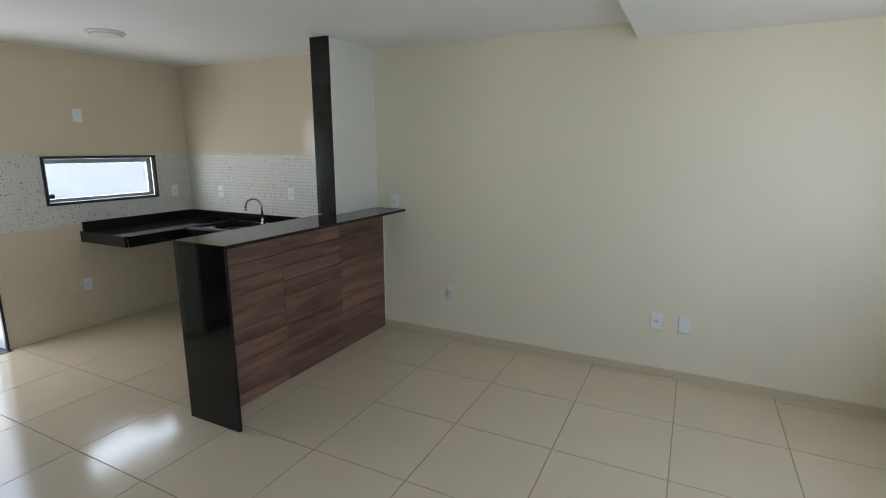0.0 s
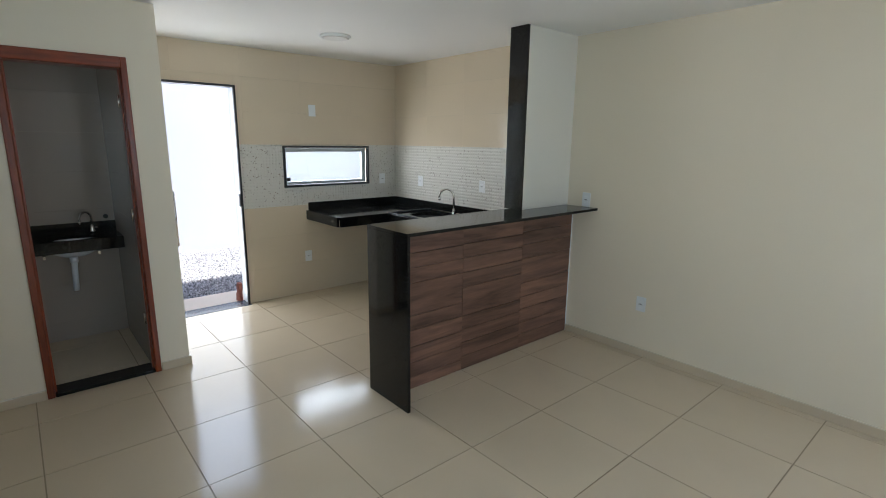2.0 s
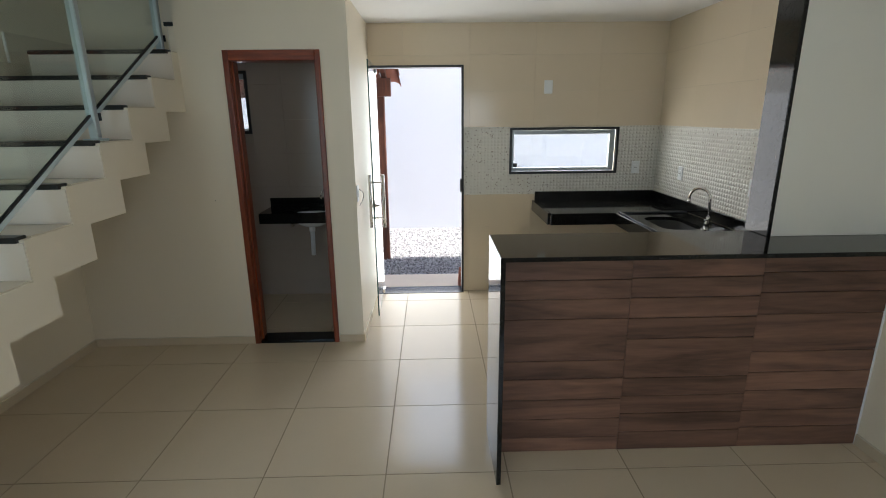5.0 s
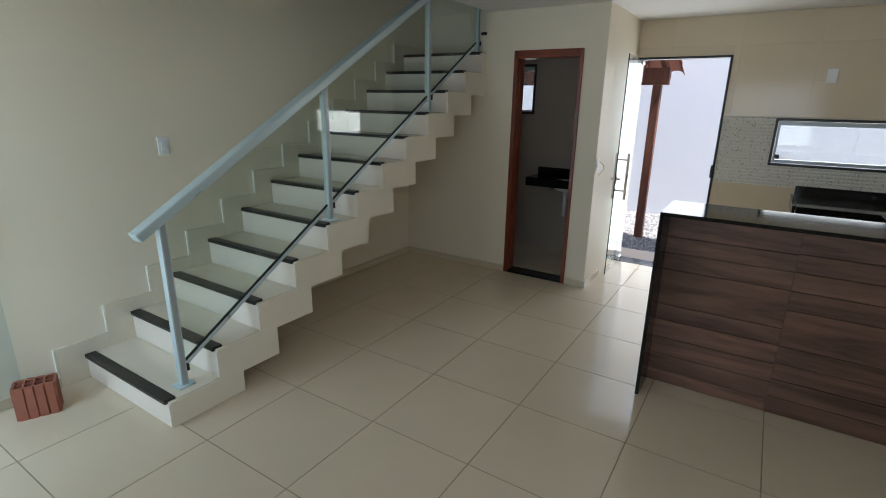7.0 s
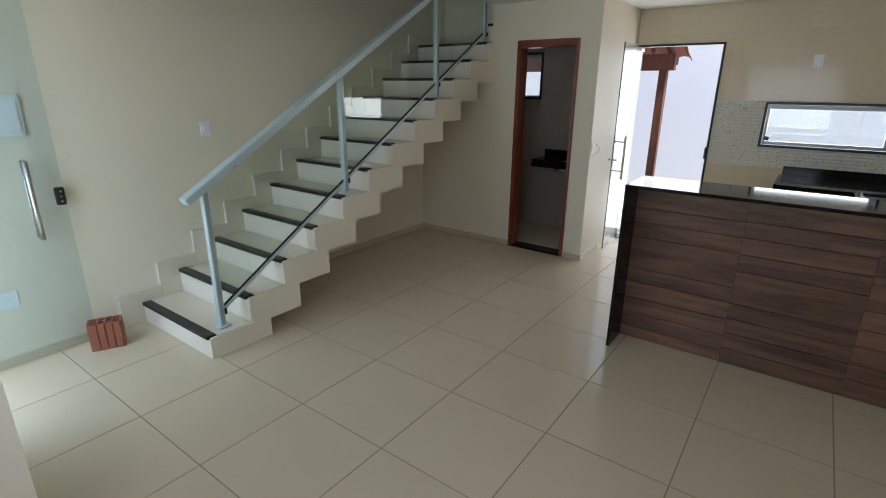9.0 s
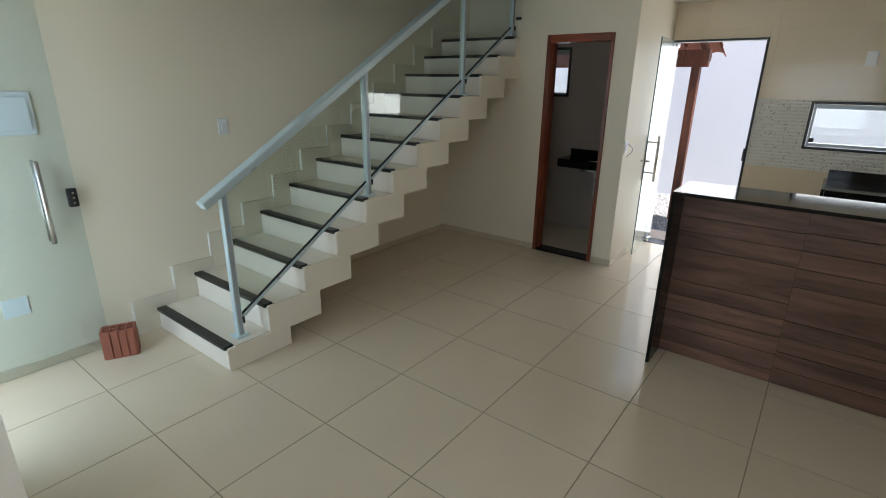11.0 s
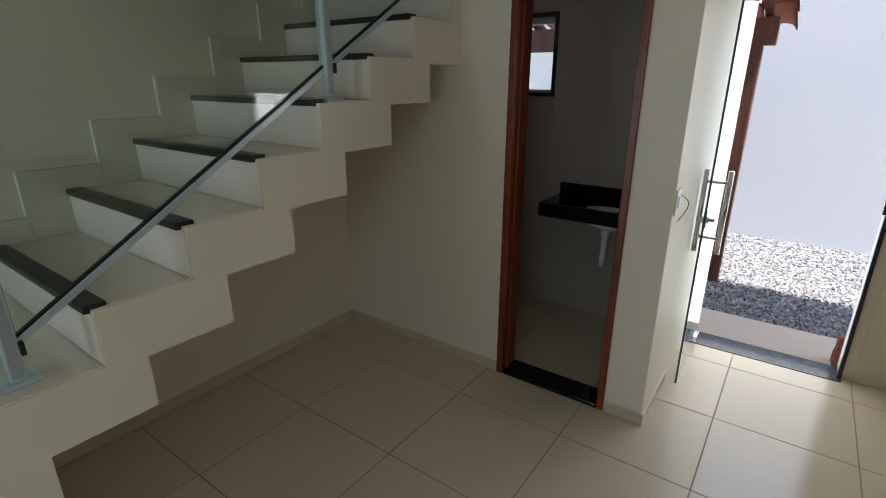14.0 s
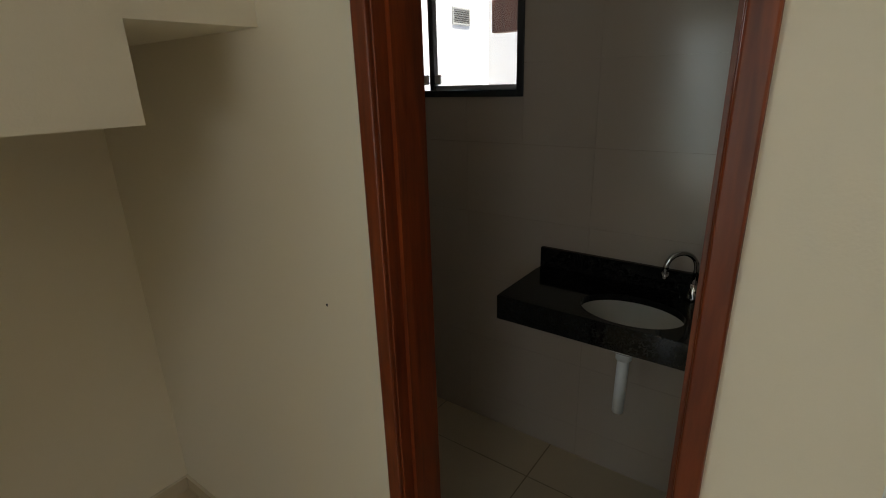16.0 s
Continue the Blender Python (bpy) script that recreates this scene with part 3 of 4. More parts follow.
part("hinge_patch", boxes((-4.84, -4.74, 1.126, 1.148, 2.03, 2.075), bevel=0.004), CHROME, leaf, "chrome top pivot patch")
leaf.rotation_euler.z = radians(0.9)
leaf.location.y += 0.006
structure("door_sill", boxes((-4.96, -4.77, KD[0], KD[1], -0.1, 0.004), bevel=0.002), SILL_GRANITE, "dark grey granite door sill", "sill")

ed = tagged(thing("door_2", (0.3, -0.89, 0), "greenish tempered glass entrance door standing open against the wall", "door"), kind="structure")
leaf = part("leaf", boxes((-0.115, 0.667, -0.92, -0.91, 0.012, 2.125), bevel=0.0015), DOOR_GLASS, ed, "tempered greenish glass leaf")
leaf.visible_shadow = False
for y in (-0.87, -0.945):
    part("handle", tube([(0.055, y, 0.765), (0.055, y, 1.235)], 0.0135 if y > -0.91 else 0.008, 16), STEEL, leaf, "long tubular steel pull handle")
for z in (0.84, 1.16):
    part("standoff", tube([(0.055, -0.945, z), (0.055, -0.87, z)], 0.008), STEEL, leaf)
lock = part("lock", boxes((-0.115, -0.065, -0.933, -0.897, 0.95, 1.06), bevel=0.008), BLACK_METAL, leaf, "dark metal lock plate")
for z in (0.975, 1.005, 1.035):
    part("screw", tube([(-0.09, -0.898, z), (-0.09, -0.894, z)], 0.006), STEEL, lock)


# ---- stairs ----
RISE, GO, X1, Z0 = 0.1764, 0.2903, -0.452, -0.032
STEPS = 12


def tread_z(k):
    return RISE * k + Z0


def riser_x(k):
    return X1 - GO * (k - 1)


stairs = thing("staircase", (-0.45, -0.48, 0), "cream staircase with stepped underside, tiled treads and dark granite nosings", "staircase")
outline = [(X1, 0.0)]
for k in range(1, STEPS + 1):
    outline += [(riser_x(k), tread_z(k)), (riser_x(k + 1) if k < STEPS else LANDING_X, tread_z(k))]
end = LANDING_X
outline += [(end, tread_z(STEPS) - 0.196)]
for k in range(STEPS - 1, 0, -1):
    sx = riser_x(k + 1) - 0.113 if k > 1 else -0.885
    u_hi = tread_z(k + 1) - 0.196
    u_lo = tread_z(k) - 0.196 if k > 1 else 0.0
    outline += [(sx, u_hi), (sx, u_lo)]
part("stair_body", extrude_profile(outline, LEFT + 0.001, OUT_Y), STAIR_BODY, stairs)
for k in range(1, STEPS + 1):
    part("riser", boxes((riser_x(k), riser_x(k) + 0.006, LEFT + 0.012, OUT_Y - 0.003, tread_z(k - 1) + 0.008 if k > 1 else 0.002, tread_z(k) - 0.012)), RISER, stairs, "white tiled riser")
    part("tread", boxes((riser_x(k + 1) + 0.007 if k < STEPS else LANDING_X + 0.002, riser_x(k) - 0.045, LEFT + 0.012, OUT_Y - 0.006, tread_z(k), tread_z(k) + 0.007)), TREAD, stairs, "beige tile tread")
    part("nosing", boxes((riser_x(k) - 0.044, riser_x(k) + 0.018, LEFT + 0.018, OUT_Y - 0.022, tread_z(k) - 0.011, tread_z(k) + 0.014), bevel=0.004), NOSING, stairs, "dark grey granite nosing strip")
    xs = riser_x(k)
    part("skirting_end", boxes((xs + 0.1555, xs + 0.1645, LEFT + 0.0005, LEFT + 0.0155, tread_z(k) - 0.075 if k > 1 else 0.0625, tread_z(k) + 0.101), bevel=0.001), SKIRT_EDGE, stairs, "white cut edge of the skirting tile")
    sk = part("stair_skirting", boxes((riser_x(k + 1) + 0.155 if k < STEPS else LANDING_X + 0.001, xs + 0.155, LEFT + 0.0005, LEFT + 0.015, tread_z(k) - 0.17 if k > 1 else 0.0, tread_z(k) + 0.10), bevel=0.003), TREAD, stairs, "beige tile skirting stepping up the wall")

part("turning_step", boxes((LANDING_X + 0.001, WC_FRONT - 0.001, OUT_Y - 0.043, OUT_Y - 0.006, tread_z(12) + 0.008, tread_z(13) - 0.012), (LANDING_X + 0.001, WC_FRONT - 0.131, OUT_Y + 0.001, 0.95, 2.2505, tread_z(13))), STAIR_BODY, stairs)
part("riser", boxes((LANDING_X + 0.001, WC_FRONT - 0.001, OUT_Y - 0.049, OUT_Y - 0.0435, tread_z(12) + 0.008, tread_z(13) - 0.012)), RISER, stairs, "white tiled riser")
part("nosing", boxes((LANDING_X + 0.002, WC_FRONT + 0.006, OUT_Y - 0.064, OUT_Y - 0.006, tread_z(13) - 0.011, tread_z(13) + 0.014), bevel=0.004), NOSING, stairs, "dark grey granite nosing strip")

rail = thing("stair_railing", (-0.58, -0.138, tread_z(1)), "stair railing of white aluminium with clear green glass panels", "railing")
RY = -0.138
RAIL0 = Vector((-0.458, RY, 1.006))


def rail_z(x):
    return RAIL0.z + (RAIL0.x - x) * SLOPE_RAIL


SLOPE_RAIL = 0.5945
part("handrail", beam(RAIL0, (-3.70, RY, rail_z(-3.70)), 0.075, 0.05, 0.008), ALU, rail, "broad white aluminium handrail")
GB = lambda x: 0.273 + (-0.608 - x) * 0.6145
POSTS = (-0.585, -1.725, -2.905, -3.705)
for x in POSTS:
    k = int((X1 - x) / GO) + 1
    base = tread_z(k) + 0.007
    po = part("post", boxes((x - 0.02, x + 0.02, RY - 0.02, RY + 0.02, base + 0.012, rail_z(x) - 0.02), bevel=0.004), ALU, rail, "white aluminium post")
    part("base_plate", boxes((x - 0.045, x + 0.045, RY - 0.04, RY + 0.04, base, base + 0.012), bevel=0.003), ALU, po)
    part("post_gasket", boxes((x - 0.012, x + 0.012, RY + 0.0202, RY + 0.0225, base + 0.02, rail_z(x) - 0.03)), GREY_METAL, po, "grey channel on the post's face")
    part("post_gasket", boxes((x - 0.0225, x - 0.0203, RY - 0.008, RY + 0.008, GB(x), rail_z(x) - 0.03)), GLASS_EDGE, po, "dark green glazing seal")
    part("glass_clip", boxes((x - 0.03, x - 0.018, RY - 0.012, RY + 0.03, GB(x) - 0.02, GB(x) + 0.02), bevel=0.003), RUBBER, po, "black glass clip")
for xa, xb in zip(POSTS, POSTS[1:]):
    a, b = xa - 0.022, xb + 0.022
    pr = [(a, GB(a) + 0.01), (a, rail_z(a) - 0.028), (b, rail_z(b) - 0.028), (b, GB(b) + 0.01)]
    g = part("glass_panel", extrude_profile(pr, RY - 0.004, RY + 0.004), GLASS, rail, "clear green-tinted glass panel")
    g.visible_shadow = False
part("bottom_rail", beam((POSTS[0] - 0.015, RY, GB(POSTS[0] - 0.015)), (POSTS[-1], RY, GB(POSTS[-1])), 0.022, 0.022, 0.003), ALU, rail, "slim aluminium channel under the glass")
part("gasket", beam((POSTS[0] - 0.015, RY, GB(POSTS[0] - 0.015) + 0.0165), (POSTS[-1], RY, GB(POSTS[-1]) + 0.0165), 0.014, 0.010), RUBBER, rail, "black glazing gasket")
part("top_gasket", beam((POSTS[0], RY + 0.006, rail_z(POSTS[0]) - 0.031), (POSTS[-1], RY + 0.006, rail_z(POSTS[-1]) - 0.031), 0.014, 0.010), RUBBER, rail, "black glazing gasket")


# ---- breakfast bar ----
bar = thing("breakfast_bar", (-2.436, 2.85, 0), "breakfast bar with black granite top and walnut plank front", "bar counter")
CLAD_X = -2.383
part("half_wall", boxes((-2.566, CLAD_X - 0.0105, 1.913, RIGHT - 0.001, 0, 1.085)), BACKING, bar, "dark jointed backing of the half wall")
part("countertop", boxes((-2.571, -2.152, 1.891, RIGHT - 0.001, 1.0862, 1.106), bevel=0.0015), GRANITE, bar, "polished black granite top")
part("end_panel", boxes((-2.571, -2.152, 1.891, 1.912, 0.0, 1.0858), bevel=0.0015), GRANITE, bar, "polished black granite end panel, flush with the top")
structure("pillar_cladding", boxes((-2.608, -2.438, 3.185, 3.2045, 1.107, CEIL_Z), bevel=0.002), GRANITE, "black granite strip on the pillar's end", "cladding")


def plank_mesh(y0, y1, z0, z1, face, rng):
    """A cladding board with slightly wavering long edges and a worn arris."""
    bm, rows, n = bmesh.new(), [], 5
    for i in range(n + 1):
        y = y0 + (y1 - y0) * i / n
        lo, hi = z0 + rng.uniform(0.0005, 0.0022), z1 - rng.uniform(0.0005, 0.0022)
        a = rng.uniform(0.001, 0.0026)
        rows.append([bm.verts.new(q) for q in ((face - 0.010, y, lo), (face - 0.002, y, lo), (face, y, lo + a), (face, y, hi - a), (face - 0.002, y, hi), (face - 0.010, y, hi))])
    for p, q in zip(rows, rows[1:]):
        for k in range(5):
            bm.faces.new((p[k], q[k], q[k + 1], p[k + 1]))
    bm.faces.new(rows[0][::-1])
    bm.faces.new(rows[-1])
    bmesh.ops.recalc_face_normals(bm, faces=bm.faces[:])
    return bm


plank_rng = random.Random(11)
JOINTS = ((1.9125, 2.541, (0.0, 0.08, 0.188, 0.298, 0.412, 0.51, 0.73, 0.831, 0.926, 1.085)),
          (2.5425, 3.164, (0.0, 0.104, 0.21, 0.309, 0.41, 0.62, 0.728, 0.832, 0.931, 1.085)),
          (3.1655, 3.784, (0.0, 0.113, 0.212, 0.325, 0.427, 0.539, 0.736, 0.847, 0.948, 1.085)))
for y0, y1, zs in JOINTS:
    for za, zb in zip(zs, zs[1:]):
        part("plank", plank_mesh(y0, y1, za, zb, CLAD_X + plank_rng.uniform(-0.0015, 0.0012), plank_rng), PLANK, bar)
part("edge_trim", boxes((CLAD_X - 0.0105, CLAD_X + 0.003, 3.785, 3.793, 0.0, 1.085)), PLASTIC, bar, "thin white edge bead")

# ---- kitchen counter ----
kc = thing("kitchen_counter", (-4.266, 3.3, 0.79), "wall-hung L-shaped black granite counter with upstand", "counter")
CT = 0.894
SX0, SX1, SY0, SY1 = -3.986, -3.526, 3.24, 3.52
part("worktop", boxes((BACK + 0.001, -4.136, 2.58, KITCHEN_RIGHT - 0.001, CT - 0.028, CT), bevel=0.003), GRANITE, kc, "polished black granite slab")
bm = boxes((-4.134, SX0, 3.133, KITCHEN_RIGHT - 0.001, CT - 0.03, CT - 0.006), (SX1, -2.588, 3.133, KITCHEN_RIGHT - 0.001, CT - 0.03, CT - 0.006), (SX0, SX1, 3.133, SY0, CT - 0.03, CT - 0.006), (SX0, SX1, SY1, KITCHEN_RIGHT - 0.001, CT - 0.03, CT - 0.006))
SR = 0.105
for ix, sx in ((SX0, 1), (SX1, -1)):
    for iy, sy in ((SY0, 1), (SY1, -1)):
        arc = [(ix + sx * SR * (1 - math.sin(a)), iy + sy * SR * (1 - math.cos(a))) for a in (math.pi / 2 * k / 8 for k in range(9))]
        lv = [[bm.verts.new((x, y, z)) for x, y in [(ix, iy)] + arc] for z in (CT - 0.03, CT - 0.006)]
        for k in range(1, 9):
            bm.faces.new((lv[1][0], lv[1][k], lv[1][k + 1]))
            bm.faces.new((lv[0][k], lv[0][k + 1], lv[1][k + 1], lv[1][k]))
part("sink_worktop", bm, GRANITE, kc, "polished black granite slab with the sink cut-out")
part("raised_rim", boxes((-4.156, -4.131, 3.133, KITCHEN_RIGHT - 0.02, CT - 0.005, CT + 0.008), bevel=0.003), SILL_GRANITE, kc, "raised granite drip rim")
part("raised_rim", boxes((-4.130, -2.588, 3.13, 3.155, CT - 0.005, CT + 0.008), bevel=0.003), SILL_GRANITE, kc, "raised granite drip rim")
part("apron", boxes((-4.166, -4.138, 2.58, 3.128, 0.798, CT - 0.001), bevel=0.002), GRANITE, kc)
part("apron", boxes((-4.138, -2.588, 3.103, 3.129, 0.798, CT - 0.001), bevel=0.002), GRANITE, kc)
part("apron", boxes((BACK + 0.001, -4.167, 2.556, 2.579, 0.798, CT - 0.001), bevel=0.002), GRANITE, kc)
part("upstand", boxes((BACK + 0.001, BACK + 0.021, 2.58, KITCHEN_RIGHT - 0.001, CT + 0.001, 0.974), bevel=0.002), GRANITE, kc)
part("upstand", boxes((BACK + 0.022, -2.588, KITCHEN_RIGHT - 0.021, KITCHEN_RIGHT - 0.001, CT + 0.001, 0.974), bevel=0.002), GRANITE, kc)
sk = thing("sink", (-3.756, 3.38, 0.70), "stainless steel sink bowl set under the granite counter", "sink")
bm = bmesh.new()
rings = []
for z, g in ((CT - 0.031, -0.006), (CT - 0.06, -0.004), (CT - 0.15, 0.012), (CT - 0.172, 0.03), (CT - 0.18, 0.07)):
    ring = []
    for q in range(4):
        ex, ey = ((SX1, SY1), (SX0, SY1), (SX0, SY0), (SX1, SY0))[q]
        dx, dy = (1 if ex == SX1 else -1), (1 if ey == SY1 else -1)
        r = max(SR - g, 0.03)
        for k in range(9):
            a = math.pi / 2 * (q + k / 8)
            ring.append(bm.verts.new((ex - dx * (g + r) + r * math.cos(a), ey - dy * (g + r) + r * math.sin(a), z)))
    rings.append(ring)
for a, b in zip(rings, rings[1:]):
    for i in range(len(a)):
        bm.faces.new((a[i], a[(i + 1) % len(a)], b[(i + 1) % len(a)], b[i])).smooth = True
bm.faces.new(rings[-1])
bmesh.ops.recalc_face_normals(bm, faces=bm.faces[:])
part("bowl", bm, SINK_STEEL, sk)
part("drain", lathe((-3.756, 3.38), ((0.045, 0.045, CT - 0.179), (0.045, 0.045, CT - 0.175), (0.03, 0.03, CT - 0.174))), CHROME, sk, "round chrome drain")


def gooseneck(name, base, heading, height, reach, radius, label):
    """A swan-neck tap on a round foot, its spout turned to heading."""
    t = thing(name, base, label, "faucet")
    bx, by, bz = base
    hx, hy = heading
    r = reach / 2
    part("foot", lathe((bx, by), ((0.024, 0.024, bz), (0.024, 0.024, bz + 0.012), (0.014, 0.014, bz + 0.045), (0.014, 0.014, bz + 0.06)), 20), CHROME, t)
    pts = [(bx, by, bz + 0.05), (bx, by, bz + height - r)]
    for i in range(1, 11):
        a = math.pi * i / 10 * 0.97
        pts.append((bx + hx * (r - r * math.cos(a)), by + hy * (r - r * math.cos(a)), bz + height - r + r * math.sin(a)))
    e = Vector(pts[-1])
    pts.append((e.x, e.y, e.z - 0.03))
    part("spout", tube(pts, radius), CHROME, t)
    part("aerator", tube([(e.x, e.y, e.z - 0.045), (e.x, e.y, e.z - 0.022)], radius * 1.35), CHROME, t)
    part("lever", tube([(bx, by, bz + 0.035), (bx - hy * 0.05, by + hx * 0.05, bz + 0.045)], 0.006), CHROME, t)
    return t


gooseneck("faucet", (-3.666, 3.60, CT - 0.006), (-0.80, -0.60), 0.26, 0.15, 0.0105, "chrome swan-neck kitchen faucet behind the sink")

# ---- toilet ----
wc = thing("washbasin_counter", (-4.638, 0.47, 0.775), "wall-hung black granite washbasin counter with deep apron", "vanity")
bx0, bx1, by0, by1 = BACK + 0.012, -4.446, 0.118, 0.855
bm = bmesh.new()
N = 48
cx, cy, rx, ry = -4.578, 0.545, 0.115, 0.165
inner = [bm.verts.new((cx + rx * math.cos(2 * math.pi * i / N), cy + ry * math.sin(2 * math.pi * i / N), 0.869)) for i in range(N)]
outer = []
for i in range(N):
    c, s = math.cos(2 * math.pi * i / N), math.sin(2 * math.pi * i / N)
    k = min((bx1 - cx) / c if c > 1e-6 else ((bx0 - cx) / c if c < -1e-6 else 9), (by1 - cy) / s if s > 1e-6 else ((by0 - cy) / s if s < -1e-6 else 9))
    outer.append(bm.verts.new((cx + k * c, cy + k * s, 0.869)))
low = [bm.verts.new((v.co.x, v.co.y, 0.845)) for v in inner]
for i in range(N):
    j = (i + 1) % N
    bm.faces.new((inner[i], outer[i], outer[j], inner[j]))
    bm.faces.new((low[i], inner[i], inner[j], low[j]))
part("worktop", bm, GRANITE, wc, "polished black granite slab with an oval cut-out")
part("slab_core", boxes((bx0, cx - rx - 0.01, by0, by1, 0.846, 0.867), (cx + rx + 0.01, bx1 - 0.021, by0, by1, 0.846, 0.867)), GRANITE, wc)
part("apron", boxes((bx1 - 0.02, bx1, by0, by1, 0.779, 0.8685), bevel=0.002), GRANITE, wc)
part("apron", boxes((bx0, bx1 - 0.021, by0, by0 + 0.02, 0.779, 0.8685), bevel=0.002), GRANITE, wc)
part("upstand", boxes((bx0, bx0 + 0.02, by0, by1, 0.8695, 0.95), bevel=0.002), GRANITE, wc)
basin = thing("washbasin", (cx, cy, 0.72), "oval white ceramic basin under the granite", "basin")
bm = bmesh.new()
rg = []
for s, z in ((1.03, 0.8445), (1.0, 0.82), (0.85, 0.76), (0.5, 0.73), (0.12, 0.725)):
    rg.append([bm.verts.new((cx + rx * s * math.cos(2 * math.pi * i / N), cy + ry * s * math.sin(2 * math.pi * i / N), z)) for i in range(N)])
for a, b in zip(rg, rg[1:]):
    for i in range(N):
        bm.faces.new((a[i], b[i], b[(i + 1) % N], a[(i + 1) % N])).smooth = True
bm.faces.new(rg[-1])
part("bowl", bm, CERAMIC, basin)
part("drain", lathe((cx, cy), ((0.02, 0.02, 0.724), (0.02, 0.02, 0.728)), 16), CHROME, basin, "chrome drain")
tail = thing("waste_pipe", (-4.610, 0.525, 0.452), "white plastic tailpiece hanging under the washbasin", "pipe")
part("nut", tube([(-4.588, 0.535, 0.725), (-4.588, 0.535, 0.755)], 0.026, 16), CHROME, tail, "dark metal nut")
part("collar", tube([(-4.590, 0.534, 0.68), (-4.588, 0.535, 0.725)], 0.027, 16), PVC, tail)
part("tube", tube([(-4.610, 0.525, 0.452), (-4.590, 0.534, 0.69)], 0.02, 16), PVC, tail)
br = thing("basin_bracket", (-4.678, 0.45, 0.70), "grey metal support bracket under the washbasin", "bracket")
part("arm", beam((-4.818, 0.36, 0.74), (-4.578, 0.36, 0.735), 0.02, 0.03, 0.003), STEEL, br)
part("arm", beam((-4.818, 0.70, 0.74), (-4.578, 0.70, 0.735), 0.02, 0.03, 0.003), STEEL, br)
gooseneck("faucet", (-4.763, 0.692, 0.8695), (0.55, -0.83), 0.168, 0.10, 0.0085, "chrome swan-neck washbasin faucet")
valve = thing("stop_valve", (-4.798, 0.77, 0.97), "small dark metal wall valve beside the washbasin", "valve")
part("stem", tube([(-4.820, 0.79, 0.99), (-4.778, 0.79, 0.99)], 0.01), BLACK_METAL, valve)
part("knob", tube([(-4.778, 0.79, 0.99), (-4.758, 0.79, 0.99)], 0.018), BLACK_METAL, valve)


# ---- plates, sockets, lamp ----
def plate(name, centre, facing, kind, w=0.075, h=0.115, label="", group=""):
    """A wall plate: bevelled cover, then a rocker or a socket with its holes. facing: '+x', '-y', '+y'."""
    cxp, cyp, czp = centre
    t = thing(name, (cxp, cyp, czp - h / 2), label, "switch" if kind == "switch" else "socket", group)

    def slab(hw, z0, z1, d0, d1):
        if facing == "+x":
            return (cxp + d0, cxp + d1, cyp - hw, cyp + hw, czp + z0, czp + z1)
        if facing == "-y":
            return (cxp - hw, cxp + hw, cyp - d1, cyp - d0, czp + z0, czp + z1)
        return (cxp - hw, cxp + hw, cyp + d0, cyp + d1, czp + z0, czp + z1)

    part("cover", boxes(slab(w / 2, -h / 2, h / 2, 0.0, 0.008), bevel=0.003), PLASTIC, t)
    if kind == "switch":
        part("rocker", boxes(slab(w * 0.22, -h * 0.22, h * 0.22, 0.008, 0.013), bevel=0.002), PLASTIC, t)
    elif kind == "socket":
        ins = part("insert", boxes(slab(w * 0.27, -h * 0.20, h * 0.20, 0.008, 0.011), bevel=0.002), PLASTIC, t)
        for o in (-0.010, 0.0, 0.010):
            d = slab(0.0028, -0.003, 0.003, 0.0112, 0.0122)
            d = (d[0], d[1], d[2] + o, d[3] + o, d[4], d[5]) if facing == "+x" else (d[0] + o, d[1] + o, *d[2:])
            part("pin_hole", boxes(d), PLASTIC_DARK, ins)
    return t


plate("light_switch", (BACK, 2.667, 1.908), "+x", "blank", label="blank white plate high on the beige tiled wall")
plate("wall_socket", (BACK, 2.559, 0.403), "+x", "socket", label="white socket low on the beige tiled wall")
plate("wall_socket", (BACK, 3.513, 1.189), "+x", "socket", label="white socket on the embossed tile band")
plate("wall_socket", (-4.34, KITCHEN_RIGHT, 1.183), "-y", "socket", label="white socket on the embossed tile band")
plate("wall_socket", (-3.373, KITCHEN_RIGHT, 1.192), "-y", "socket", label="white socket on the tile band near the faucet")
plate("wall_socket", (-2.262, RIGHT, 1.165), "-y", "socket", label="white socket on the wall above the bar end")
plate("wall_socket", (-1.714, RIGHT, 0.413), "-y", "socket", label="white double socket low on the cream wall", group="living room sockets")
plate("wall_socket", (-0.074, RIGHT, 0.411), "-y", "socket", label="white television outlet low on the cream wall", group="living room sockets")
plate("wall_socket", (0.108, RIGHT, 0.411), "-y", "blank", label="blank white plate low on the cream wall", group="living room sockets")
plate("light_switch", (-1.095, LEFT, 1.351), "+y", "switch", label="white switch plate on the wall above the stairs")
plate("light_switch", (0.287, LEFT, 0.42), "+y", "blank", w=0.12, h=0.11, label="blank white plate behind the glass door")
sw = plate("light_switch", (-3.785, 1.074, 1.135), "+y", "switch", label="white switch plate with a loose wire by the kitchen door")
wire = []
for i in range(13):
    a = i / 12
    wire.append((-3.80 - 0.09 * math.sin(math.pi * a), 1.086 + 0.02 * math.sin(math.pi * a), 1.165 - 0.12 * a))
part("loose_wire", tube(wire, 0.0018, 8), RUBBER, sw, "thin dark loose wire")
pb = thing("distribution_box", (0.11, LEFT, 1.372), "white plastic distribution box behind the glass door", "fuse box")
part("case", boxes((-0.01, 0.23, LEFT, LEFT + 0.014, 1.372, 1.60), bevel=0.006), PLASTIC, pb)
part("lid", boxes((0.012, 0.208, LEFT + 0.015, LEFT + 0.022, 1.397, 1.575), bevel=0.006), PLASTIC, pb)
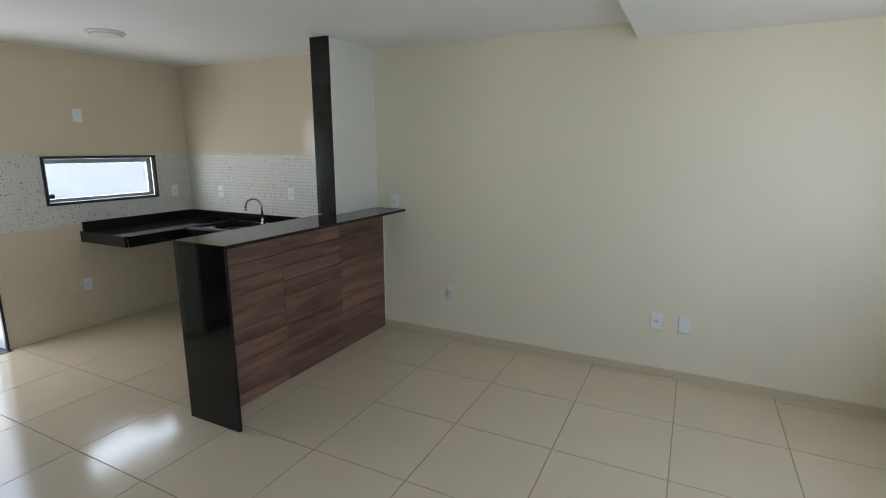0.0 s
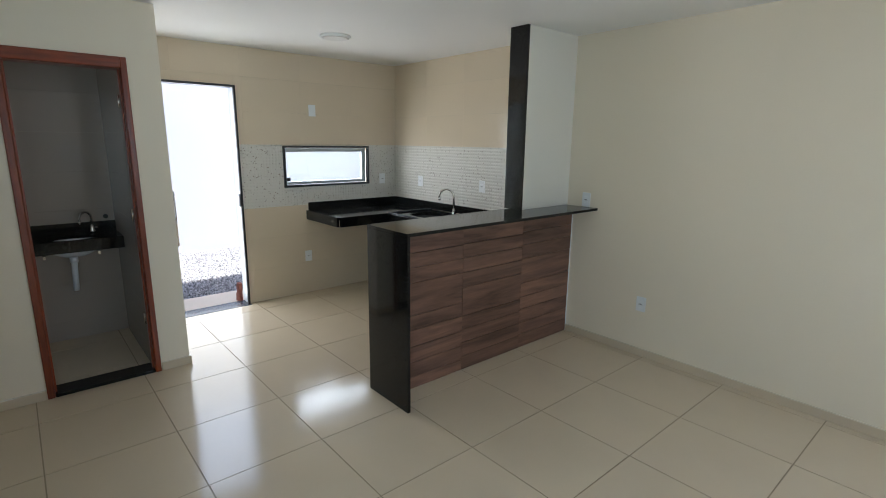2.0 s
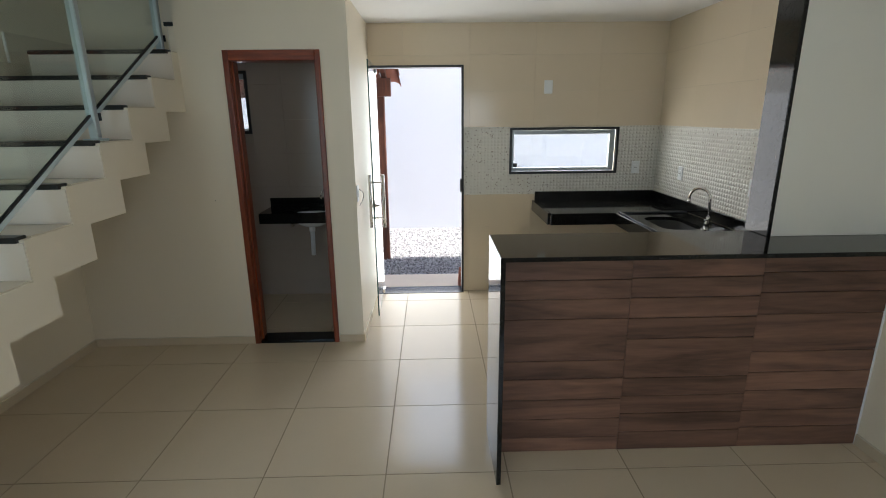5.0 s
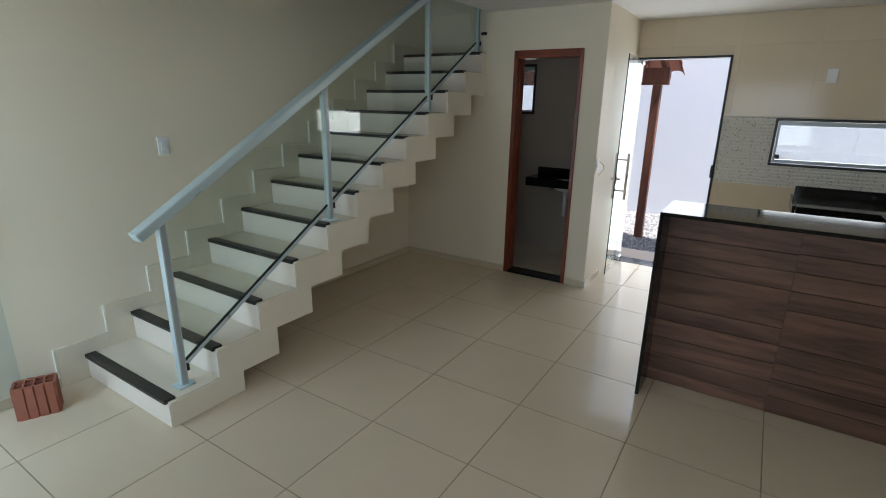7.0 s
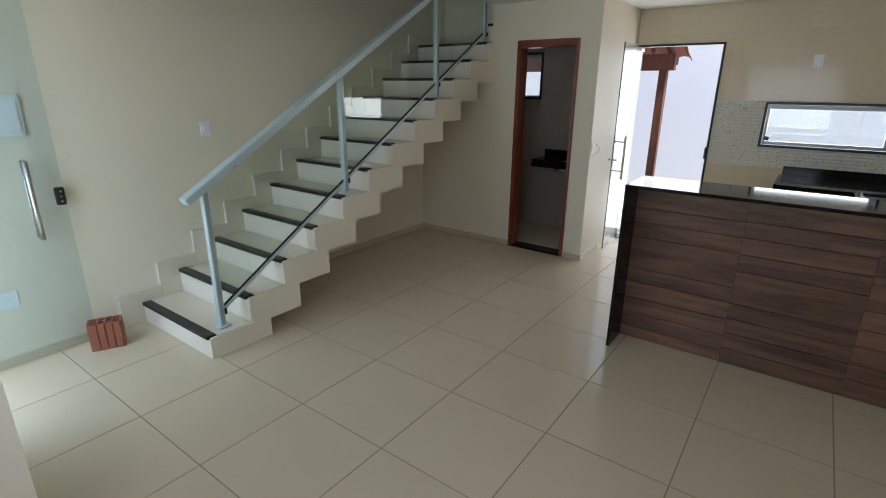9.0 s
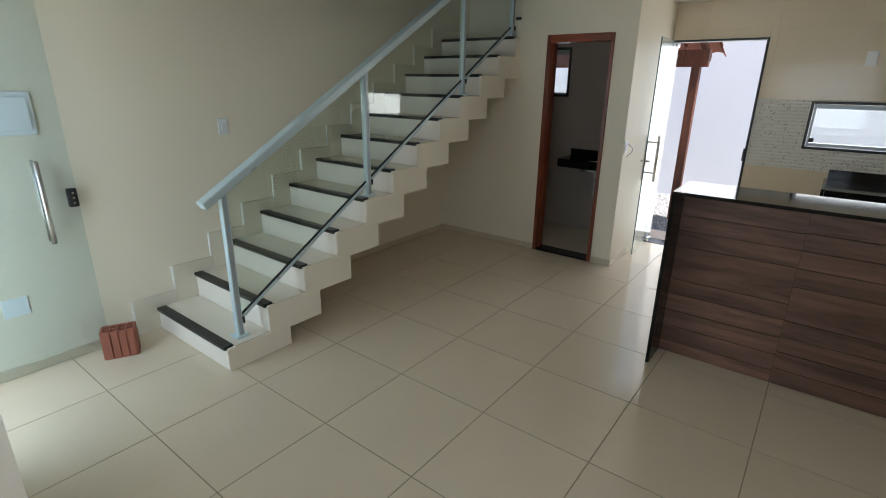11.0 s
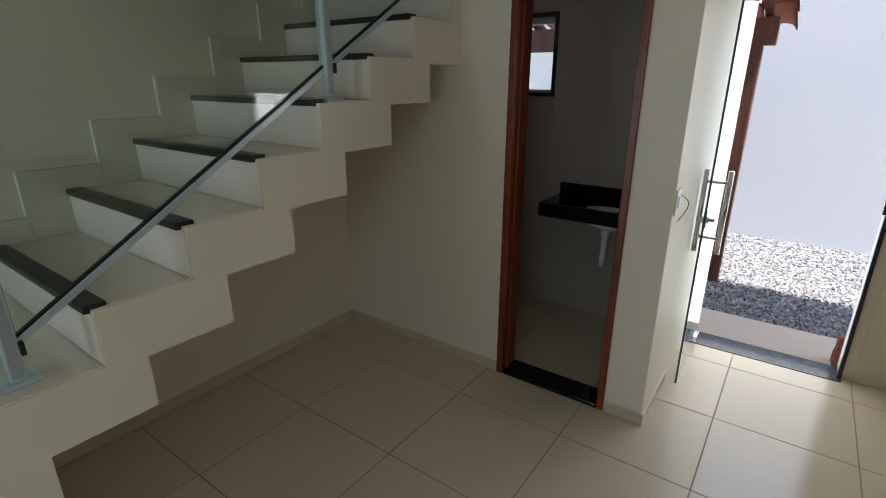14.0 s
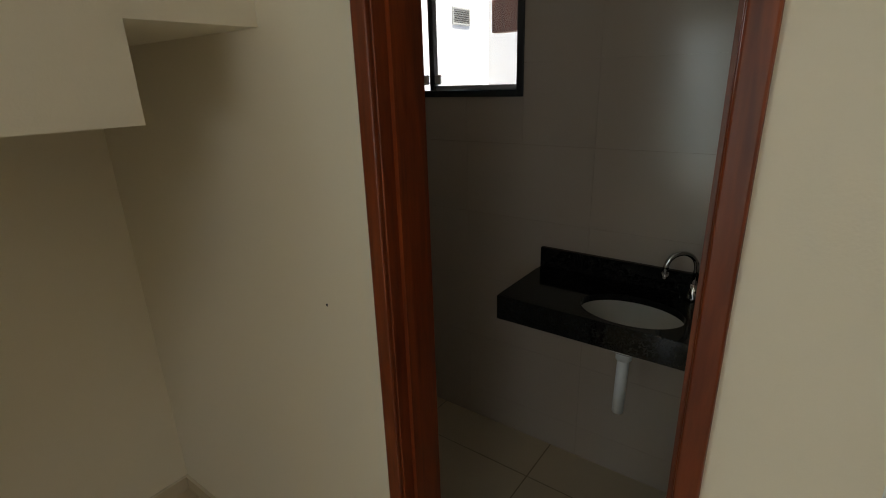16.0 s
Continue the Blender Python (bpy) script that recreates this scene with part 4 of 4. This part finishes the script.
lamp = thing("ceiling_lamp", (-3.793, 2.39, CEIL_Z - 0.03), "round flat white ceiling lamp, switched off", "ceiling lamp")
part("rim", lathe((-3.793, 2.39), ((0.118, 0.118, CEIL_Z - 0.018), (0.125, 0.125, CEIL_Z - 0.012), (0.125, 0.125, CEIL_Z))), PLASTIC, lamp)
part("diffuser", lathe((-3.793, 2.39), ((0.09, 0.09, CEIL_Z - 0.024), (0.11, 0.11, CEIL_Z - 0.0185))), LED, lamp)

structure("nail_hole", boxes((WC_FRONT, WC_FRONT + 0.0015, 0.0765, 0.0815, 1.1035, 1.1085)), PLASTIC_DARK, "small dark nail hole in the cream wall", "mark")

# ---- hollow clay brick ----
hb = thing("clay_brick", (-0.13, -0.768, 0), "hollow red clay brick standing on end on the floor", "brick")
L, D, H = 0.19, 0.10, 0.185
bm = bmesh.new()
pierced(bm, "y", 0, H, -L / 2, L / 2, -D / 2, D / 2, [(-L / 2 + 0.011 + i * 0.0435, -L / 2 + 0.0475 + i * 0.0435, -D / 2 + 0.010 + j * 0.0425, -D / 2 + 0.0475 + j * 0.0425) for i in range(4) for j in range(2)])
for v in bm.verts:
    v.co = Vector((v.co.x, v.co.z, v.co.y))
for i in range(4):
    for s in (-1, 1):
        xx = -L / 2 + 0.010 + i * 0.0435
        box(bm, xx, xx + 0.0355, s * D / 2 - 0.0005 * s if s > 0 else -D / 2 - 0.007, s * D / 2 + 0.007 if s > 0 else -D / 2 + 0.0005, 0.0, H)
bmesh.ops.recalc_face_normals(bm, faces=bm.faces[:])
bmesh.ops.rotate(bm, verts=bm.verts[:], cent=(0, 0, 0), matrix=Matrix.Rotation(radians(-25), 3, "Z"))
bmesh.ops.translate(bm, verts=bm.verts[:], vec=(-0.13, -0.768, 0))
part("brick_body", bm, CLAY, hb)

# ---- yard ----
structure("ground", boxes((-400, 400, -400, 400, -0.5, -0.16)), SOIL, "bare ground round the house", "ground")
structure("yard_path", boxes((-5.47, -4.971, -2.049, 5.899, -0.155, -0.03), bevel=0.006), CONCRETE, "pale concrete strip outside the kitchen door", "path")
structure("yard_wall", boxes((-8.10, -7.95, -5.0, 8.0, -0.155, 2.75)), WHITE_WALL, "white rendered yard wall", "wall")
structure("yard_wall_side", boxes((-7.95, -5.0, 5.9, 6.05, -0.155, 2.75)), WHITE_WALL, "white rendered side wall of the yard", "wall")
structure("yard_wall_end", boxes((-7.949, -4.971, -2.2, -2.05, -0.155, 2.75)), WHITE_WALL, "white rendered end wall of the yard", "wall")
structure("yard_bed", boxes((-7.949, -5.471, -2.049, 5.899, -0.158, -0.075)), STONE, "gravel bed base", "ground")
verts, faces = [], []
rng = random.Random(4)
shapes = []
for s in range(8):
    pts = []
    for p in ((1, 0, 0), (-1, 0, 0), (0, 1, 0), (0, -1, 0), (0, 0, 1), (0, 0, -1)):
        k = rng.uniform(0.65, 1.15)
        pts.append((p[0] * k + rng.uniform(-.25, .25), p[1] * k + rng.uniform(-.25, .25), p[2] * k * 0.7))
    shapes.append(pts)
OCT = ((0, 2, 4), (2, 1, 4), (1, 3, 4), (3, 0, 4), (2, 0, 5), (1, 2, 5), (3, 1, 5), (0, 3, 5))
for i in range(26000):
    gx = -5.48 - 2.46 * rng.random()
    gy = -0.9 + 4.9 * rng.random()
    r = rng.uniform(0.010, 0.024)
    gz = -0.074 + rng.random() * 0.018
    a = rng.random() * 6.28
    ca, sa = math.cos(a), math.sin(a)
    b0 = len(verts)
    verts += [(gx + r * (x * ca - y * sa), gy + r * (x * sa + y * ca) * 0.8, gz + r * z) for x, y, z in shapes[i % 8]]
    faces += [(b0 + p, b0 + q, b0 + t) for p, q, t in OCT]
me = bpy.data.meshes.new("gravel")
me.from_pydata(verts, [], faces)
me.materials.append(PEBBLE)
tagged(new("gravel", me), "loose grey and white gravel covering the yard", "gravel", kind="stuff")

shard = thing("clay_shard", (-5.07, 1.888, -0.03), "broken red clay piece leaning by the kitchen door jamb", "brick")
bm = bmesh.new()
for i, (w, z, o) in enumerate(((0.050, 0.0, 0.0), (0.046, 0.07, 0.004), (0.030, 0.10, 0.010), (0.044, 0.13, 0.012), (0.030, 0.19, 0.018))):
    for x, y in ((-w, -0.018), (w * 0.8, -0.014), (w, 0.016), (-w * 0.9, 0.018)):
        bm.verts.new((-5.07 + x, 1.888 + y + o * 0.6, -0.03 + z))
bm.verts.ensure_lookup_table()
for i in range(4):
    for k in range(4):
        bm.faces.new((bm.verts[i * 4 + k], bm.verts[i * 4 + (k + 1) % 4], bm.verts[i * 4 + 4 + (k + 1) % 4], bm.verts[i * 4 + 4 + k]))
bm.faces.new([bm.verts[k] for k in (3, 2, 1, 0)])
bm.faces.new([bm.verts[16 + k] for k in range(4)])
part("body", bm, CLAY, shard)

roof = thing("veranda_roof", (-6.24, 1.03, -0.075), "lean-to roof of clay tiles on red-brown timber", "roof")
part("post", boxes((-6.29, -6.19, 0.98, 1.08, -0.075, 1.889), bevel=0.006), POST_WOOD, roof, "red-brown timber post")
part("plate_beam", beam((-6.24, 1.16, 1.99), (-6.24, -0.955, 1.99), 0.09, 0.2, 0.004), POST_WOOD, roof)
ROOF_Z = lambda x: 2.14 + (x + 6.24) * 0.36
for i in range(5):
    y = 1.08 - i * 0.48
    part("rafter", beam((-6.62, y, ROOF_Z(-6.62)), (-5.03, y, ROOF_Z(-5.03)), 0.055, 0.075, 0.003), POST_WOOD, roof)
bm_cache = {}
for j in range(10):
    for i in range(6):
        y = 1.15 - j * 0.205
        x = -6.70 + i * 0.29
        if "t" not in bm_cache:
            bm = bmesh.new()
            ra, rb = [], []
            for e, lst, rad in ((0.0, ra, 0.105), (0.36, rb, 0.09)):
                for k in range(9):
                    a = math.pi * k / 8
                    for rr in (rad, rad - 0.014):
                        lst.append(bm.verts.new((e, rr * math.cos(a), rr * math.sin(a) * 0.62 + e * 0.36)))
            for k in range(8):
                o = 2 * k
                bm.faces.new((ra[o], rb[o], rb[o + 2], ra[o + 2]))
                bm.faces.new((ra[o + 1], ra[o + 3], rb[o + 3], rb[o + 1]))
                bm.faces.new((ra[o], ra[o + 2], ra[o + 3], ra[o + 1]))
                bm.faces.new((rb[o], rb[o + 1], rb[o + 3], rb[o + 2]))
            bmesh.ops.recalc_face_normals(bm, faces=bm.faces[:])
            me = bpy.data.meshes.new("roof_tile")
            bm.to_mesh(me)
            bm.free()
            me.materials.append(ROOF_CLAY)
            bm_cache["t"] = me
        ob = new("roof_tile", bm_cache["t"])
        ob.parent = roof
        ob.location = Vector((x, y + rng.uniform(-0.008, 0.008), ROOF_Z(x) + 0.05 + i * 0.004)) - WHERE[roof]
vent = thing("vent_grille", (-7.435, -2.05, 2.10), "small grey louvred vent grille on the white yard wall", "vent")
part("frame", boxes((-7.585, -7.285, -2.049, -2.035, 2.10, 2.118), (-7.585, -7.285, -2.049, -2.035, 2.237, 2.255), (-7.585, -7.567, -2.049, -2.035, 2.119, 2.236), (-7.303, -7.285, -2.049, -2.035, 2.119, 2.236)), VENT_GREY, vent)
for i in range(6):
    part("slat", beam((-7.566, -2.042, 2.13 + i * 0.019), (-7.304, -2.042, 2.13 + i * 0.019), 0.012, 0.004), VENT_GREY, vent)
part("backing", boxes((-7.566, -7.304, -2.049, -2.047, 2.119, 2.236)), BLACK_METAL, vent)
structure("backdrop_house_front", boxes((4.5, 4.7, -6, 10, -0.16, 2.6)), WHITE_WALL, "plain rendered wall across the front yard", "wall")

# ---- tiles, as pieces ----
PX, PY = 0.5845, 0.589
for i in range(-5, 12):
    for j in range(-5, 8):
        x0, y0 = -2.243 + (i - 4) * PX, 1.368 + j * PY
        x1, y1 = x0 + PX, y0 + PY
        ax, bx, ay, by = max(x0, BACK + 0.0), min(x1, FRONT_X), max(y0, LEFT), min(y1, RIGHT)
        if bx - ax < 0.02 or by - ay < 0.02:
            continue
        g = 0.0030
        piece("floor_tile", (ax + g, bx - g, ay + g, by - g, -0.002, 0.0), FLOOR_TILE, floor)
ROWS_Z = [0.0] + [0.951 - 0.3075 * k for k in (3, 2, 1)] + [0.951, 1.2585, 1.566, 1.8735, 2.181, CEIL_Z]
pick = lambda z: BAND_TILE if 0.951 < z < 1.566 else KITCHEN_TILE
clad(wall_back, "x", BACK, BACK - 0.0075, 1.076, KITCHEN_RIGHT, 0.0, CEIL_Z, KITCHEN_RIGHT, 0.58, ROWS_Z, pick, (KD, KW))
clad(wall_kitchen, "y", KITCHEN_RIGHT, KITCHEN_RIGHT + 0.0075, BACK, -2.572, 0.0, CEIL_Z, BACK, 0.58, ROWS_Z, pick)
wc_rows = [0.0] + [0.15 + 0.30 * i for i in range(7)] + [2.19]
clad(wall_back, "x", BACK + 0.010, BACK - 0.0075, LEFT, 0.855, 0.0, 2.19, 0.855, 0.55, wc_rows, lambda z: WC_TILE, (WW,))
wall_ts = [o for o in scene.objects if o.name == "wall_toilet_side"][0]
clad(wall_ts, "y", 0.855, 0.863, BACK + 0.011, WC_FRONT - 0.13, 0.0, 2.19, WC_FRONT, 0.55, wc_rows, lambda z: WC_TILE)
